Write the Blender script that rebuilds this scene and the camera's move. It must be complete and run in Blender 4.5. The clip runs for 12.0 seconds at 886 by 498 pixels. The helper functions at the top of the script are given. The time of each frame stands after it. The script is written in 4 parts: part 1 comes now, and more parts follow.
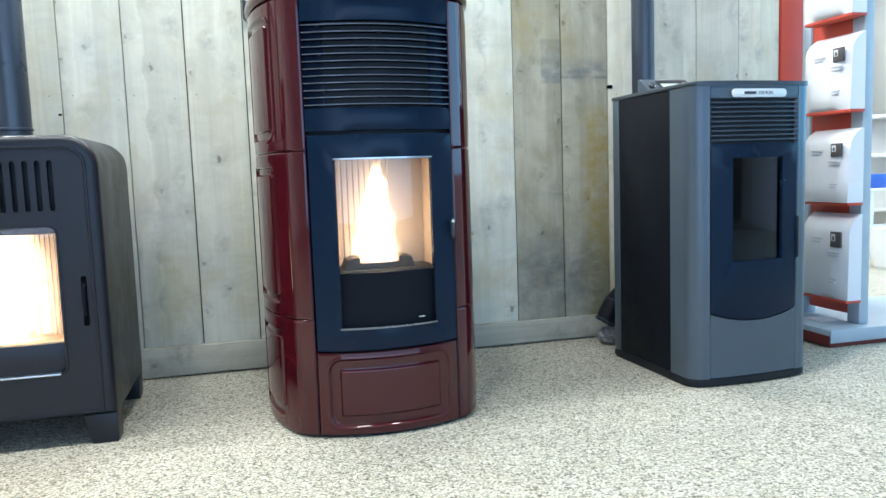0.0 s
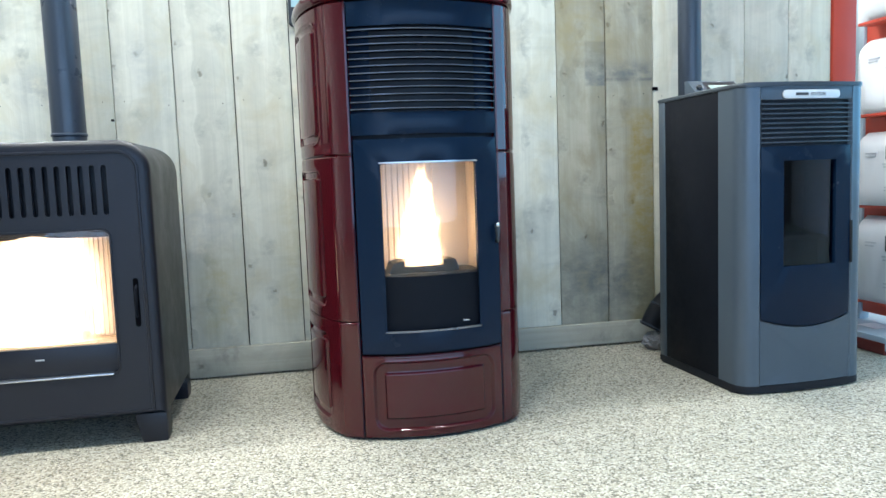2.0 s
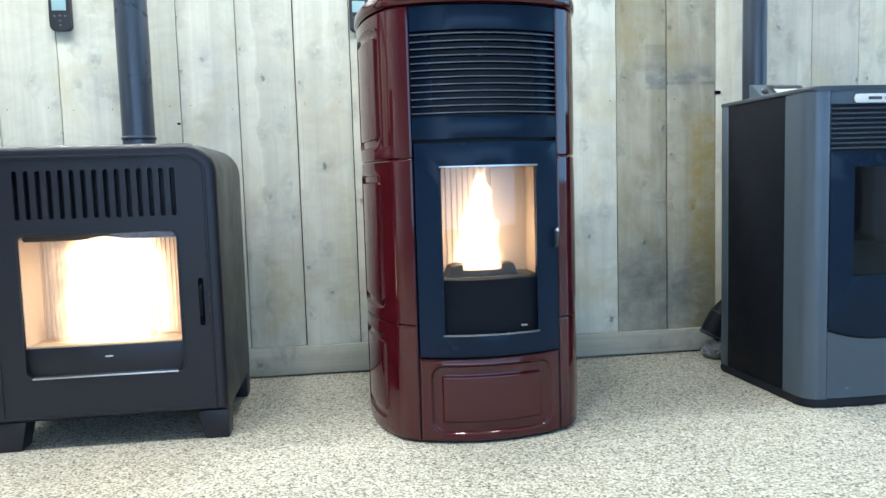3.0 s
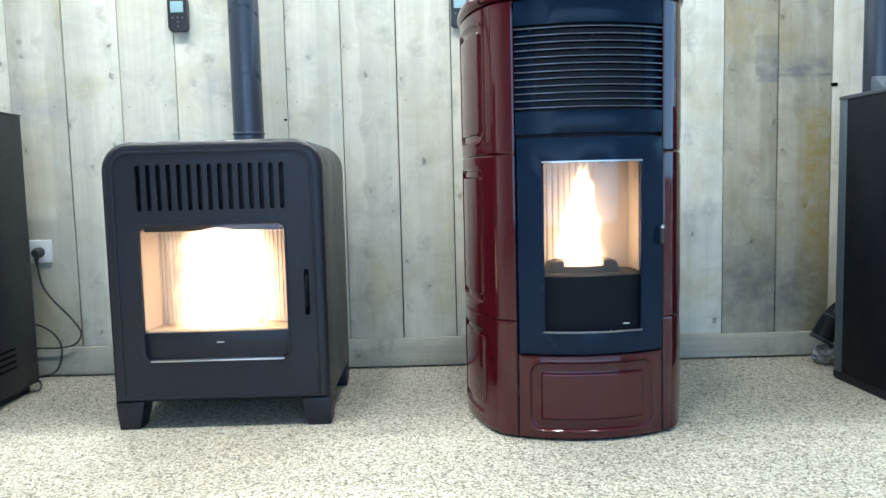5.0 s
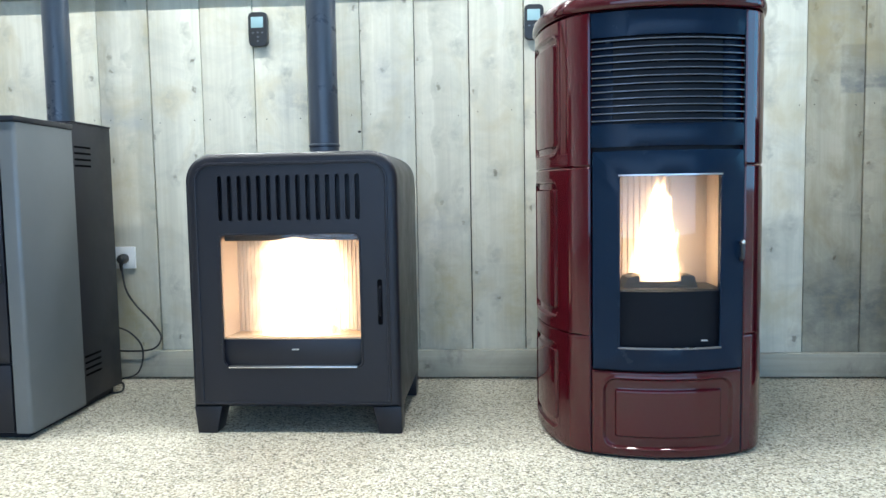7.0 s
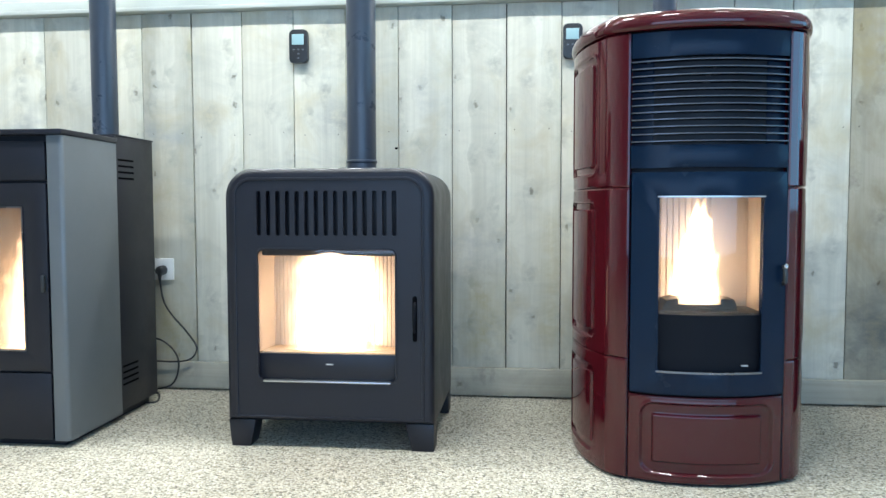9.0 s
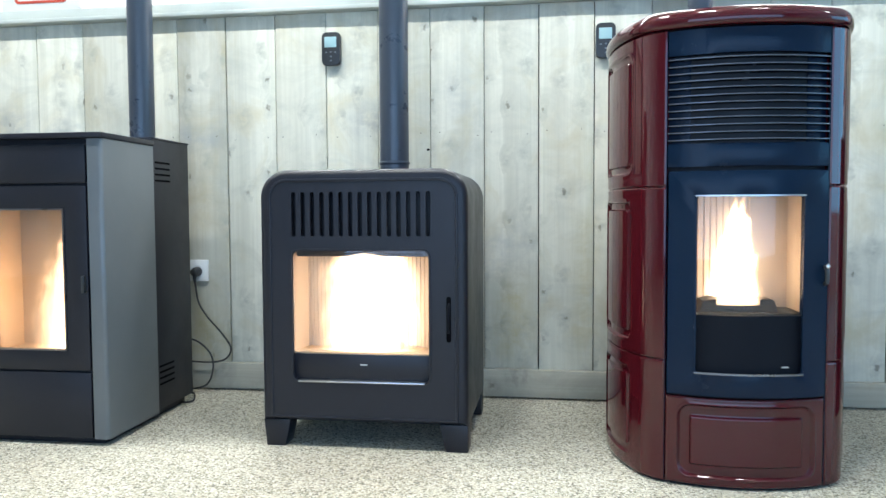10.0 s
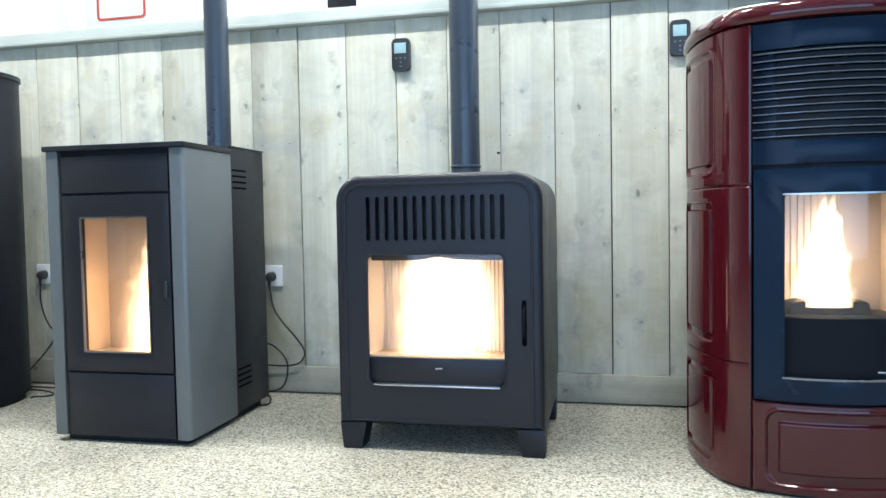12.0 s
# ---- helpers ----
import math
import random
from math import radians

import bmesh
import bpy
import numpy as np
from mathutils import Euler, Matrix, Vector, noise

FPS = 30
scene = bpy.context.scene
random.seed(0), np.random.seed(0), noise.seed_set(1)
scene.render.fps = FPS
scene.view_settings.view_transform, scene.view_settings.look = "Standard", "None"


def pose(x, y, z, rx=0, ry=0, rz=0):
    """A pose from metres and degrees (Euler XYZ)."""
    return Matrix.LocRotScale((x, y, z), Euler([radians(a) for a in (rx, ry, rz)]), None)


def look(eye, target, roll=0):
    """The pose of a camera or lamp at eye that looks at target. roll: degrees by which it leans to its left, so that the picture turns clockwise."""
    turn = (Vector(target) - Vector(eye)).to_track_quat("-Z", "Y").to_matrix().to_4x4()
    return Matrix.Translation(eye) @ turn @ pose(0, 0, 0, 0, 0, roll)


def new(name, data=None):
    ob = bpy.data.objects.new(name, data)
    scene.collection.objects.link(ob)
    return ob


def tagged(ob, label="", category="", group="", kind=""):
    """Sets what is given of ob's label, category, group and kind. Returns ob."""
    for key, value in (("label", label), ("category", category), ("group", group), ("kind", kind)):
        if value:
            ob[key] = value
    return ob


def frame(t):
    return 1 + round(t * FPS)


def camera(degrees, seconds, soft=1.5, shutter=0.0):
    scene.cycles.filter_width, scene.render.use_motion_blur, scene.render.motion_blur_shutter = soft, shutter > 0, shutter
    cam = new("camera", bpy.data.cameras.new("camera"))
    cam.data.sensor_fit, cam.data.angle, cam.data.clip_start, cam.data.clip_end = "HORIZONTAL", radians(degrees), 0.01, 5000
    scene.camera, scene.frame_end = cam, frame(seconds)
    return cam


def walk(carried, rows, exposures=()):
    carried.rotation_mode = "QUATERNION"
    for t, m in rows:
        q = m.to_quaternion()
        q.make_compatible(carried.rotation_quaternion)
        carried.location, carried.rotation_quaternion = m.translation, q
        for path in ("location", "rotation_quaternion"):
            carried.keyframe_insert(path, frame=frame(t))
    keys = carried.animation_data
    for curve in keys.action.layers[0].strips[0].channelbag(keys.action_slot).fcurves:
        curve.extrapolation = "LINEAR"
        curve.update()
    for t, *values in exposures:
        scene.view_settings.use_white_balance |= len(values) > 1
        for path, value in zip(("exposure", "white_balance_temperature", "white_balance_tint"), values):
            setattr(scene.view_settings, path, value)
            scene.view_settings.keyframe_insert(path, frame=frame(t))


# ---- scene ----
cam = camera(61.2, 12.0)
PATH = [
    (0, (0.021, -0.879, 0.711), (0.511, 1.05, 0.511), -2.0),
    (0.5, (0.019, -0.878, 0.71), (0.501, 1.053, 0.511), -2.1),
    (1, (0.015, -0.877, 0.709), (0.485, 1.058, 0.513), -1.9),
    (1.5, (0.013, -0.875, 0.708), (0.452, 1.066, 0.517), -1.9),
    (2, (0.004, -0.874, 0.714), (0.395, 1.078, 0.525), -2.1),
    (2.5, (-0.013, -0.876, 0.71), (0.321, 1.087, 0.531), -1.9),
    (3, (-0.021, -0.872, 0.717), (0.24, 1.103, 0.541), -1.7),
    (5, (-0.055, -0.873, 0.716), (-0.029, 1.118, 0.535), -1.4),
    (5.5, (-0.061, -0.873, 0.718), (-0.058, 1.119, 0.539), -1.4),
    (6, (-0.07, -0.874, 0.719), (-0.116, 1.118, 0.543), -1.4),
    (6.5, (-0.076, -0.873, 0.72), (-0.174, 1.118, 0.555), -1.2),
    (7, (-0.087, -0.877, 0.724), (-0.225, 1.113, 0.572), -1.0),
    (9, (-0.104, -0.875, 0.732), (-0.322, 1.11, 0.621), -0.1),
    (9.5, (-0.112, -0.874, 0.729), (-0.357, 1.108, 0.621), -0.3),
    (10, (-0.126, -0.876, 0.725), (-0.414, 1.101, 0.622), -0.3),
    (10.5, (-0.136, -0.873, 0.729), (-0.467, 1.097, 0.626), -0.2),
    (11, (-0.149, -0.876, 0.723), (-0.516, 1.088, 0.636), -0.4),
    (11.5, (-0.156, -0.875, 0.726), (-0.559, 1.081, 0.638), -0.8),
    (12, (-0.171, -0.875, 0.718), (-0.615, 1.073, 0.632), -1.0),
]
walk(cam, [(t, look(eye, target, roll)) for t, eye, target, roll in PATH])

# ---- world, lamps, exposure ----
scene.view_settings.exposure = 0.0
world = bpy.data.worlds.new("sky")
scene.world = world
world.use_nodes = True
sky = world.node_tree.nodes.new("ShaderNodeTexSky")
sky.sky_type, sky.sun_disc = "NISHITA", False
sky.sun_elevation, sky.sun_rotation = radians(35), radians(200)
world.node_tree.links.new(sky.outputs[0], world.node_tree.nodes["Background"].inputs[0])
world.node_tree.nodes["Background"].inputs[1].default_value = 0.08


def strip_lamp(x, y, z, length, watts, tone):
    lamp = bpy.data.lights.new("ceiling_tube", "AREA")
    lamp.shape, lamp.size, lamp.size_y = "RECTANGLE", length, 0.09
    lamp.energy, lamp.color = watts, tone
    ob = new("ceiling_tube", lamp)
    ob.matrix_world = pose(x, y, z)
    return ob


def window_lamp(eye, target, w, h, watts, tone):
    lamp = bpy.data.lights.new("window_daylight", "AREA")
    lamp.shape, lamp.size, lamp.size_y = "RECTANGLE", w, h
    lamp.energy, lamp.color = watts, tone
    ob = new("window_daylight", lamp)
    ob.matrix_world = look(eye, target)
    return ob


TUBE = (0.935, 0.985, 1.0)
for lx, watts in ((-3.1, 51), (-1.9, 30), (-0.9, 42), (0.1, 45), (1.1, 14), (3.2, 10)):
    strip_lamp(lx, 0.55, 3.38, 0.3, watts, TUBE)      # row over the aisle, in front of the stoves
for lx, ly, watts in ((-3.4, 2.70, 95), (-1.7, 2.76, 95), (-0.1, 2.90, 95), (1.5, 3.06, 72), (3.3, 3.10, 18)):
    strip_lamp(lx, ly, 3.38, 1.2, watts, TUBE)        # row just beyond the partition
strip_lamp(5.2, 3.4, 3.38, 1.2, 100, TUBE)         # lamp by the far door
window_lamp((1.0, -4.88, 1.4), (1.0, 0, 1.4), 7.0, 2.4, 185, (0.23, 0.53, 1.0))
window_lamp((5.88, 0.8, 1.7), (0, 0.8, 1.7), 4.0, 2.0, 125, (0.17, 0.58, 1.0))


def fire_lamp(x, y, z, watts):
    """The light that a burning fire throws on its liner and out through the glass."""
    lamp = bpy.data.lights.new("fire_light", "POINT")
    lamp.energy, lamp.shadow_soft_size, lamp.color = watts, 0.03, (1.0, 0.72, 0.46)
    new("fire_light", lamp).location = (x, y, z)


fire_lamp(0.366, 1.215, 0.56, 0.5)
fire_lamp(-0.675, 1.360, 0.42, 1.0)
fire_lamp(-1.675, 1.290, 0.44, 1.2)

# ---- materials ----
class Mat:
    """A node material with short ways to add nodes."""

    def __init__(self, name):
        self.m = bpy.data.materials.new(name)
        self.m.use_nodes = True
        self.t = self.m.node_tree
        self.b = self.t.nodes["Principled BSDF"]
        self.out = self.t.nodes["Material Output"]

    def node(self, kind, **ins):
        n = self.t.nodes.new(kind)
        for k, v in ins.items():
            self.put(n.inputs[k.replace("_", " ")], v)
        return n

    def put(self, socket, v):
        if isinstance(v, bpy.types.NodeSocket):
            self.t.links.new(v, socket)
        else:
            socket.default_value = v

    def pos(self, scale, local=False):
        src = self.t.nodes.new("ShaderNodeTexCoord").outputs["Object"] if local else self.t.nodes.new("ShaderNodeNewGeometry").outputs["Position"]
        mp = self.node("ShaderNodeMapping", Scale=scale)
        self.t.links.new(src, mp.inputs["Vector"])
        return mp.outputs[0]

    def noise(self, scale, vec, detail=4.0, rough=0.6, dist=0.0):
        n = self.node("ShaderNodeTexNoise", Scale=scale, Detail=detail, Roughness=rough, Distortion=dist)
        self.t.links.new(vec, n.inputs["Vector"])
        return n.outputs["Fac"]

    def ramp(self, fac, stops, smooth=False):
        n = self.t.nodes.new("ShaderNodeValToRGB")
        e = n.color_ramp.elements
        while len(e) < len(stops):
            e.new(0.5)
        for el, (p, c) in zip(e, stops):
            el.position = p
            el.color = (c, c, c, 1) if isinstance(c, (int, float)) else (*c, 1)
        self.t.links.new(fac, n.inputs[0])
        return n.outputs[0]

    def mix(self, fac, a, b, mode="MIX"):
        n = self.t.nodes.new("ShaderNodeMix")
        n.data_type, n.blend_type = "RGBA", mode
        self.put(n.inputs[0], fac)
        for sock, v in ((n.inputs[6], a), (n.inputs[7], b)):
            self.put(sock, (*v, 1) if isinstance(v, tuple) else v)
        return n.outputs[2]

    def math(self, op, a, b=0.0):
        n = self.t.nodes.new("ShaderNodeMath")
        n.operation = op
        self.put(n.inputs[0], a)
        self.put(n.inputs[1], b)
        return n.outputs[0]

    def bump(self, height, strength, dist=0.01, after=None):
        n = self.node("ShaderNodeBump", Strength=strength, Distance=dist, Height=height)
        if after is not None:
            self.t.links.new(after, n.inputs["Normal"])
        self.t.links.new(n.outputs[0], self.b.inputs["Normal"])
        return n.outputs[0]

    def set(self, **ins):
        for k, v in ins.items():
            v = (*v, 1) if isinstance(v, tuple) and len(v) == 3 else v
            self.put(self.b.inputs[k.replace("_", " ")], v)
        return self


def painted(name, colour, rough, bump=0.05, grain=900.0, metal=0.0, vary=0.12, coat=0.0, spec=0.5):
    """Powder-coated or lacquered metal: fine orange peel, faint handling marks."""
    k = Mat(name)
    p = k.pos((1, 1, 1))
    smudge = k.noise(5.0, p, 5.0, 0.65)
    dark = tuple(c * (1 - vary) for c in colour)
    light = tuple(min(1, c * (1 + vary)) for c in colour)
    k.set(Base_Color=k.mix(smudge, dark, light), Metallic=metal, Coat_Weight=coat, Specular_IOR_Level=spec)
    k.set(Roughness=k.ramp(k.noise(9.0, p, 6.0, 0.7), [(0.3, rough * 0.85), (0.7, min(1, rough * 1.18))]))
    if bump:
        k.bump(k.noise(grain, p, 2.0), bump, 0.002)
    return k.m


def wood(name, pale, dark, stain, stain_lo, knot_dark, lying=False, marks=()):
    """Weathered softwood boards with the grain upright, or lying along x."""
    k = Mat(name)
    rnd = k.t.nodes.new("ShaderNodeObjectInfo").outputs["Random"]
    shift = k.node("ShaderNodeCombineXYZ", X=k.math("MULTIPLY", rnd, 37.0), Y=k.math("MULTIPLY", rnd, 11.0), Z=k.math("MULTIPLY", rnd, 53.0))
    add = k.t.nodes.new("ShaderNodeVectorMath")
    k.t.links.new(k.pos((1, 1, 1)), add.inputs[0])
    k.t.links.new(shift.outputs[0], add.inputs[1])

    def coords(sc):
        mp = k.node("ShaderNodeMapping", Scale=sc[::-1] if lying else sc)
        k.t.links.new(add.outputs[0], mp.inputs["Vector"])
        return mp.outputs[0]

    # knots: sparse cells, ragged and wider than tall, that also bend the grain
    vor = k.node("ShaderNodeTexVoronoi", Scale=1.0, Randomness=1.0)
    vor.voronoi_dimensions = "2D"
    flat = k.node("ShaderNodeSeparateXYZ", Vector=coords((12.0, 1.0, 8.5)))
    wob = k.math("MULTIPLY", k.math("SUBTRACT", k.noise(1.0, coords((46.0, 5.0, 34.0)), 3.0, 0.6), 0.5), 0.42)
    wob2 = k.math("MULTIPLY", k.math("SUBTRACT", k.noise(1.0, coords((30.0, 7.0, 52.0)), 3.0, 0.6), 0.5), 0.42)
    k.t.links.new(k.node("ShaderNodeCombineXYZ", X=k.math("ADD", flat.outputs[0], wob), Y=k.math("ADD", flat.outputs[2], wob2)).outputs[0], vor.inputs["Vector"])
    sep = k.node("ShaderNodeSeparateColor", Color=vor.outputs["Color"])
    some = k.math("GREATER_THAN", sep.outputs[0], 0.85)
    knot = k.math("MULTIPLY", k.ramp(vor.outputs["Distance"], [(0.02, 1.0), (0.055, 0.8), (0.10, 0.0)]), some)
    halo = k.math("MULTIPLY", k.ramp(vor.outputs["Distance"], [(0.05, 1.0), (0.5, 0.0)]), k.math("GREATER_THAN", sep.outputs[0], 0.62))
    bend = k.node("ShaderNodeVectorMath")
    bend.operation = "ADD"
    k.t.links.new(coords((1, 1, 1)), bend.inputs[0])
    off = k.node("ShaderNodeCombineXYZ", X=k.math("MULTIPLY", halo, 0.035))
    k.t.links.new(off.outputs[0], bend.inputs[1])

    def bent(sc):
        mp = k.node("ShaderNodeMapping", Scale=sc[::-1] if lying else sc)
        k.t.links.new(bend.outputs[0], mp.inputs["Vector"])
        return mp.outputs[0]

    grain = k.noise(1.0, bent((95.0, 40.0, 2.2)), 5.0, 0.65, 0.6)
    broad = k.noise(1.0, bent((22.0, 8.0, 0.7)), 4.0, 0.55, 0.8)
    cloud = k.noise(1.0, coords((5.5, 2.0, 3.6)), 5.0, 0.62, 0.6)
    veil = k.noise(1.0, coords((3.2, 2.0, 5.0)), 6.0, 0.7, 1.2)
    base = k.mix(k.ramp(broad, [(0.32, 0.0), (0.68, 1.0)]), dark, pale)
    base = k.mix(k.ramp(grain, [(0.30, 0.15), (0.55, 0.0)]), base, tuple(c * 0.55 for c in dark))
    base = k.mix(k.ramp(cloud, [(stain_lo, 0.0), (stain_lo + 0.22, 0.75)]), base, stain)
    base = k.mix(k.ramp(veil, [(0.46, 0.0), (0.68, 0.45)]), base, tuple(c * f for c, f in zip(dark, (0.74, 0.77, 0.80))))
    tone = k.ramp(rnd, [(0.0, 0.80), (0.5, 0.98), (1.0, 1.08)])
    base = k.mix(1.0, base, tone, "MULTIPLY")
    base = k.mix(k.math("MULTIPLY", k.math("MULTIPLY", halo, k.ramp(k.noise(1.0, coords((26.0, 9.0, 34.0)), 4.0, 0.6), [(0.36, 0.0), (0.62, 1.0)])), 0.70), base, tuple(c * f for c, f in zip(dark, (0.60, 0.62, 0.64))))
    base = k.mix(k.math("MULTIPLY", knot, k.ramp(sep.outputs[1], [(0.0, 0.35), (1.0, 0.75)])), base, knot_dark)
    where = k.node("ShaderNodeSeparateXYZ", Vector=k.pos((1, 1, 1)))
    rag = k.math("MULTIPLY", k.math("SUBTRACT", cloud, 0.5), 0.10)
    blotch = k.ramp(k.noise(14.0, k.pos((1.0, 1.0, 1.6)), 5.0, 0.65), [(0.36, 0.2), (0.60, 1.25)])
    for x0, x1, z0, z1, soft, colour, amount in marks:
        fac = k.math("MULTIPLY", blotch, amount)
        for axis, lo, hi in ((0, x0, x1), (2, z0, z1)):
            v = k.math("ADD", where.outputs[axis], rag) if soft > 0.01 else where.outputs[axis]
            fac = k.math("MULTIPLY", fac, k.node("ShaderNodeMapRange", Value=v, From_Min=lo - soft, From_Max=lo + soft).outputs[0])
            fac = k.math("MULTIPLY", fac, k.node("ShaderNodeMapRange", Value=v, From_Min=hi + soft, From_Max=hi - soft).outputs[0])
        fac = k.math("MULTIPLY", fac, k.ramp(cloud, [(0.25, 0.55), (0.6, 1.0)]))
        base = k.mix(fac, base, colour)
    k.set(Base_Color=base, Roughness=k.ramp(grain, [(0.3, 0.62), (0.7, 0.8)]), Specular_IOR_Level=0.3)
    b1 = k.bump(grain, 0.25, 0.003)
    k.bump(broad, 0.2, 0.006, b1)
    return k.m


def glaze(name, colour):
    k = Mat(name)
    p = k.pos((1, 1, 1))
    k.set(Base_Color=k.mix(k.noise(3.0, p), tuple(c * 0.85 for c in colour), tuple(c * 1.15 for c in colour)), Roughness=0.055, Specular_IOR_Level=0.5)
    k.bump(k.noise(30.0, p, 2.0), 0.02, 0.004)
    return k.m


def stone_floor():
    """Resin-bound quartz grit of three to five millimetres."""
    k = Mat("stone_carpet")
    p = k.pos((1, 1, 0.2))
    warp = k.node("ShaderNodeTexVoronoi", Scale=185.0, Randomness=1.0)
    k.t.links.new(p, warp.inputs["Vector"])
    sep = k.node("ShaderNodeSeparateColor", Color=warp.outputs["Color"])
    grit = k.ramp(sep.outputs[0], [(0.0, (0.12, 0.105, 0.075)), (0.14, (0.30, 0.265, 0.19)), (0.32, (0.54, 0.49, 0.365)), (0.7, (0.71, 0.66, 0.53)), (1.0, (0.86, 0.82, 0.71))])
    wide = k.noise(1.3, p, 5.0, 0.6)
    clump = k.noise(38.0, p, 3.0, 0.6)
    col = k.mix(1.0, grit, k.ramp(wide, [(0.3, 0.84), (0.7, 1.0)]), "MULTIPLY")
    col = k.mix(1.0, col, k.ramp(clump, [(0.3, 0.90), (0.7, 1.10)]), "MULTIPLY")
    gap = k.ramp(warp.outputs["Distance"], [(0.35, 1.0), (0.8, 0.68)])
    k.set(Base_Color=k.mix(1.0, col, gap, "MULTIPLY"), Roughness=k.ramp(sep.outputs[1], [(0.0, 0.35), (1.0, 0.7)]))
    k.bump(k.ramp(warp.outputs["Distance"], [(0.0, 1.0), (0.8, 0.0)]), 0.8, 0.003)
    return k.m


def plaster(name, colour):
    k = Mat(name)
    p = k.pos((1, 1, 1))
    k.set(Base_Color=k.mix(k.noise(1.2, p, 5.0), tuple(c * 0.94 for c in colour), colour), Roughness=0.85)
    k.bump(k.noise(160.0, p, 3.0), 0.12, 0.003)
    return k.m


def pane_glass(name, tint, rough=0.02):
    k = Mat(name)
    clear = k.node("ShaderNodeBsdfTransparent", Color=(*tint, 1))
    shine = k.node("ShaderNodeBsdfGlossy", Color=(1, 1, 1, 1), Roughness=rough)
    fres = k.node("ShaderNodeFresnel", IOR=1.42)
    mixer = k.t.nodes.new("ShaderNodeMixShader")
    k.t.links.new(fres.outputs[0], mixer.inputs[0])
    k.t.links.new(clear.outputs[0], mixer.inputs[1])
    k.t.links.new(shine.outputs[0], mixer.inputs[2])
    k.t.links.new(mixer.outputs[0], k.out.inputs[0])
    return k.m


def flame_mat(name, cx, half, z0, z1, blunt, soft, power, low, high, lean=0.0, ragged=0.5):
    """Fire whose density thins out towards its edge and breaks into licks towards the tips."""
    k = Mat(name)
    at = k.node("ShaderNodeSeparateXYZ", Vector=k.t.nodes.new("ShaderNodeTexCoord").outputs["Object"])
    h = k.node("ShaderNodeMapRange", Value=at.outputs[2], From_Min=z0, From_Max=z1).outputs[0]
    sway = k.math("MULTIPLY", k.math("SUBTRACT", k.noise(1.0, k.pos((4, 60, 13), True), 2.0), 0.5), half * 0.9)
    axis = k.math("ADD", k.math("MULTIPLY", k.math("MULTIPLY", h, h), lean), cx)
    off = k.math("ABSOLUTE", k.math("ADD", k.math("SUBTRACT", at.outputs[0], axis), k.math("MULTIPLY", sway, h)))
    wide = k.math("MULTIPLY", k.math("MAXIMUM", k.math("SUBTRACT", 1.0, k.math("POWER", h, blunt)), 0.02), half)
    u = k.math("DIVIDE", off, wide)
    lick = k.math("MULTIPLY", k.math("SUBTRACT", k.noise(1.0, k.pos((55, 90, 16), True), 3.0, 0.55, 0.6), 0.5), k.math("ADD", k.math("MULTIPLY", h, ragged * 2.4), 0.3))
    body = k.node("ShaderNodeMapRange", Value=k.math("ADD", u, lick), From_Min=1.0 + soft, From_Max=1.0 - soft)
    body.interpolation_type = "SMOOTHERSTEP"
    tip = k.ramp(h, [(0.0, 0.4), (0.05, 1.0), (0.8, 0.9), (1.0, 0.0)])
    dens = k.math("MULTIPLY", body.outputs[0], tip)
    em = k.node("ShaderNodeEmission", Color=k.mix(dens, high, low), Strength=k.math("MULTIPLY", k.math("POWER", dens, 2.2), power))
    both = k.t.nodes.new("ShaderNodeAddShader")
    k.t.links.new(k.t.nodes.new("ShaderNodeBsdfTransparent").outputs[0], both.inputs[0])
    k.t.links.new(em.outputs[0], both.inputs[1])
    k.t.links.new(both.outputs[0], k.out.inputs[0])
    return k.m


def glow(name, colour, power):
    k = Mat(name)
    k.set(Base_Color=colour, Emission_Color=colour, Emission_Strength=power, Roughness=0.3)
    return k.m


M_WOOD = wood("grey_weathered_pine", (0.73, 0.71, 0.60), (0.59, 0.575, 0.475), (0.53, 0.47, 0.31), 0.50, (0.13, 0.11, 0.08), marks=(
    (-0.34, -0.20, 0.18, 0.50, 0.05, (0.47, 0.40, 0.19), 0.45), (-1.62, -1.45, 0.08, 0.34, 0.06, (0.44, 0.38, 0.20), 0.5), (-0.04, 0.03, 0.22, 0.70, 0.04, (0.46, 0.39, 0.18), 0.5),
    (-0.44, -0.21, 0.44, 0.66, 0.06, (0.36, 0.37, 0.36), 0.5), (-0.90, -0.74, 1.02, 1.14, 0.04, (0.34, 0.35, 0.34), 0.55), (-1.62, -1.43, 0.99, 1.07, 0.03, (0.36, 0.37, 0.36), 0.55),
    (-2.43, -2.28, 1.00, 1.16, 0.05, (0.36, 0.37, 0.36), 0.5), (-2.22, -2.06, 0.97, 1.12, 0.05, (0.36, 0.37, 0.36), 0.5), (-0.56, -0.42, 1.08, 1.24, 0.05, (0.38, 0.39, 0.37), 0.45)))
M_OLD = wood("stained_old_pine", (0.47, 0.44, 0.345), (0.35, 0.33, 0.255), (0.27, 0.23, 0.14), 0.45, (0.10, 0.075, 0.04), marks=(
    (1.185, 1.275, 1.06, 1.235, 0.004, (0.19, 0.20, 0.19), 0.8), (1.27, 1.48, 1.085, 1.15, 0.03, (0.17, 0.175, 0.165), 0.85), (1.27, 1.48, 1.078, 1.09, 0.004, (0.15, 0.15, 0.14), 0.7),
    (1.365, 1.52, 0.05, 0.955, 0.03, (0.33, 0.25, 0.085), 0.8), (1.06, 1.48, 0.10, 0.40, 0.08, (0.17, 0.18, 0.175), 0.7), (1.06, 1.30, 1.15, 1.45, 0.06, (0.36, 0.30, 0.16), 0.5)))
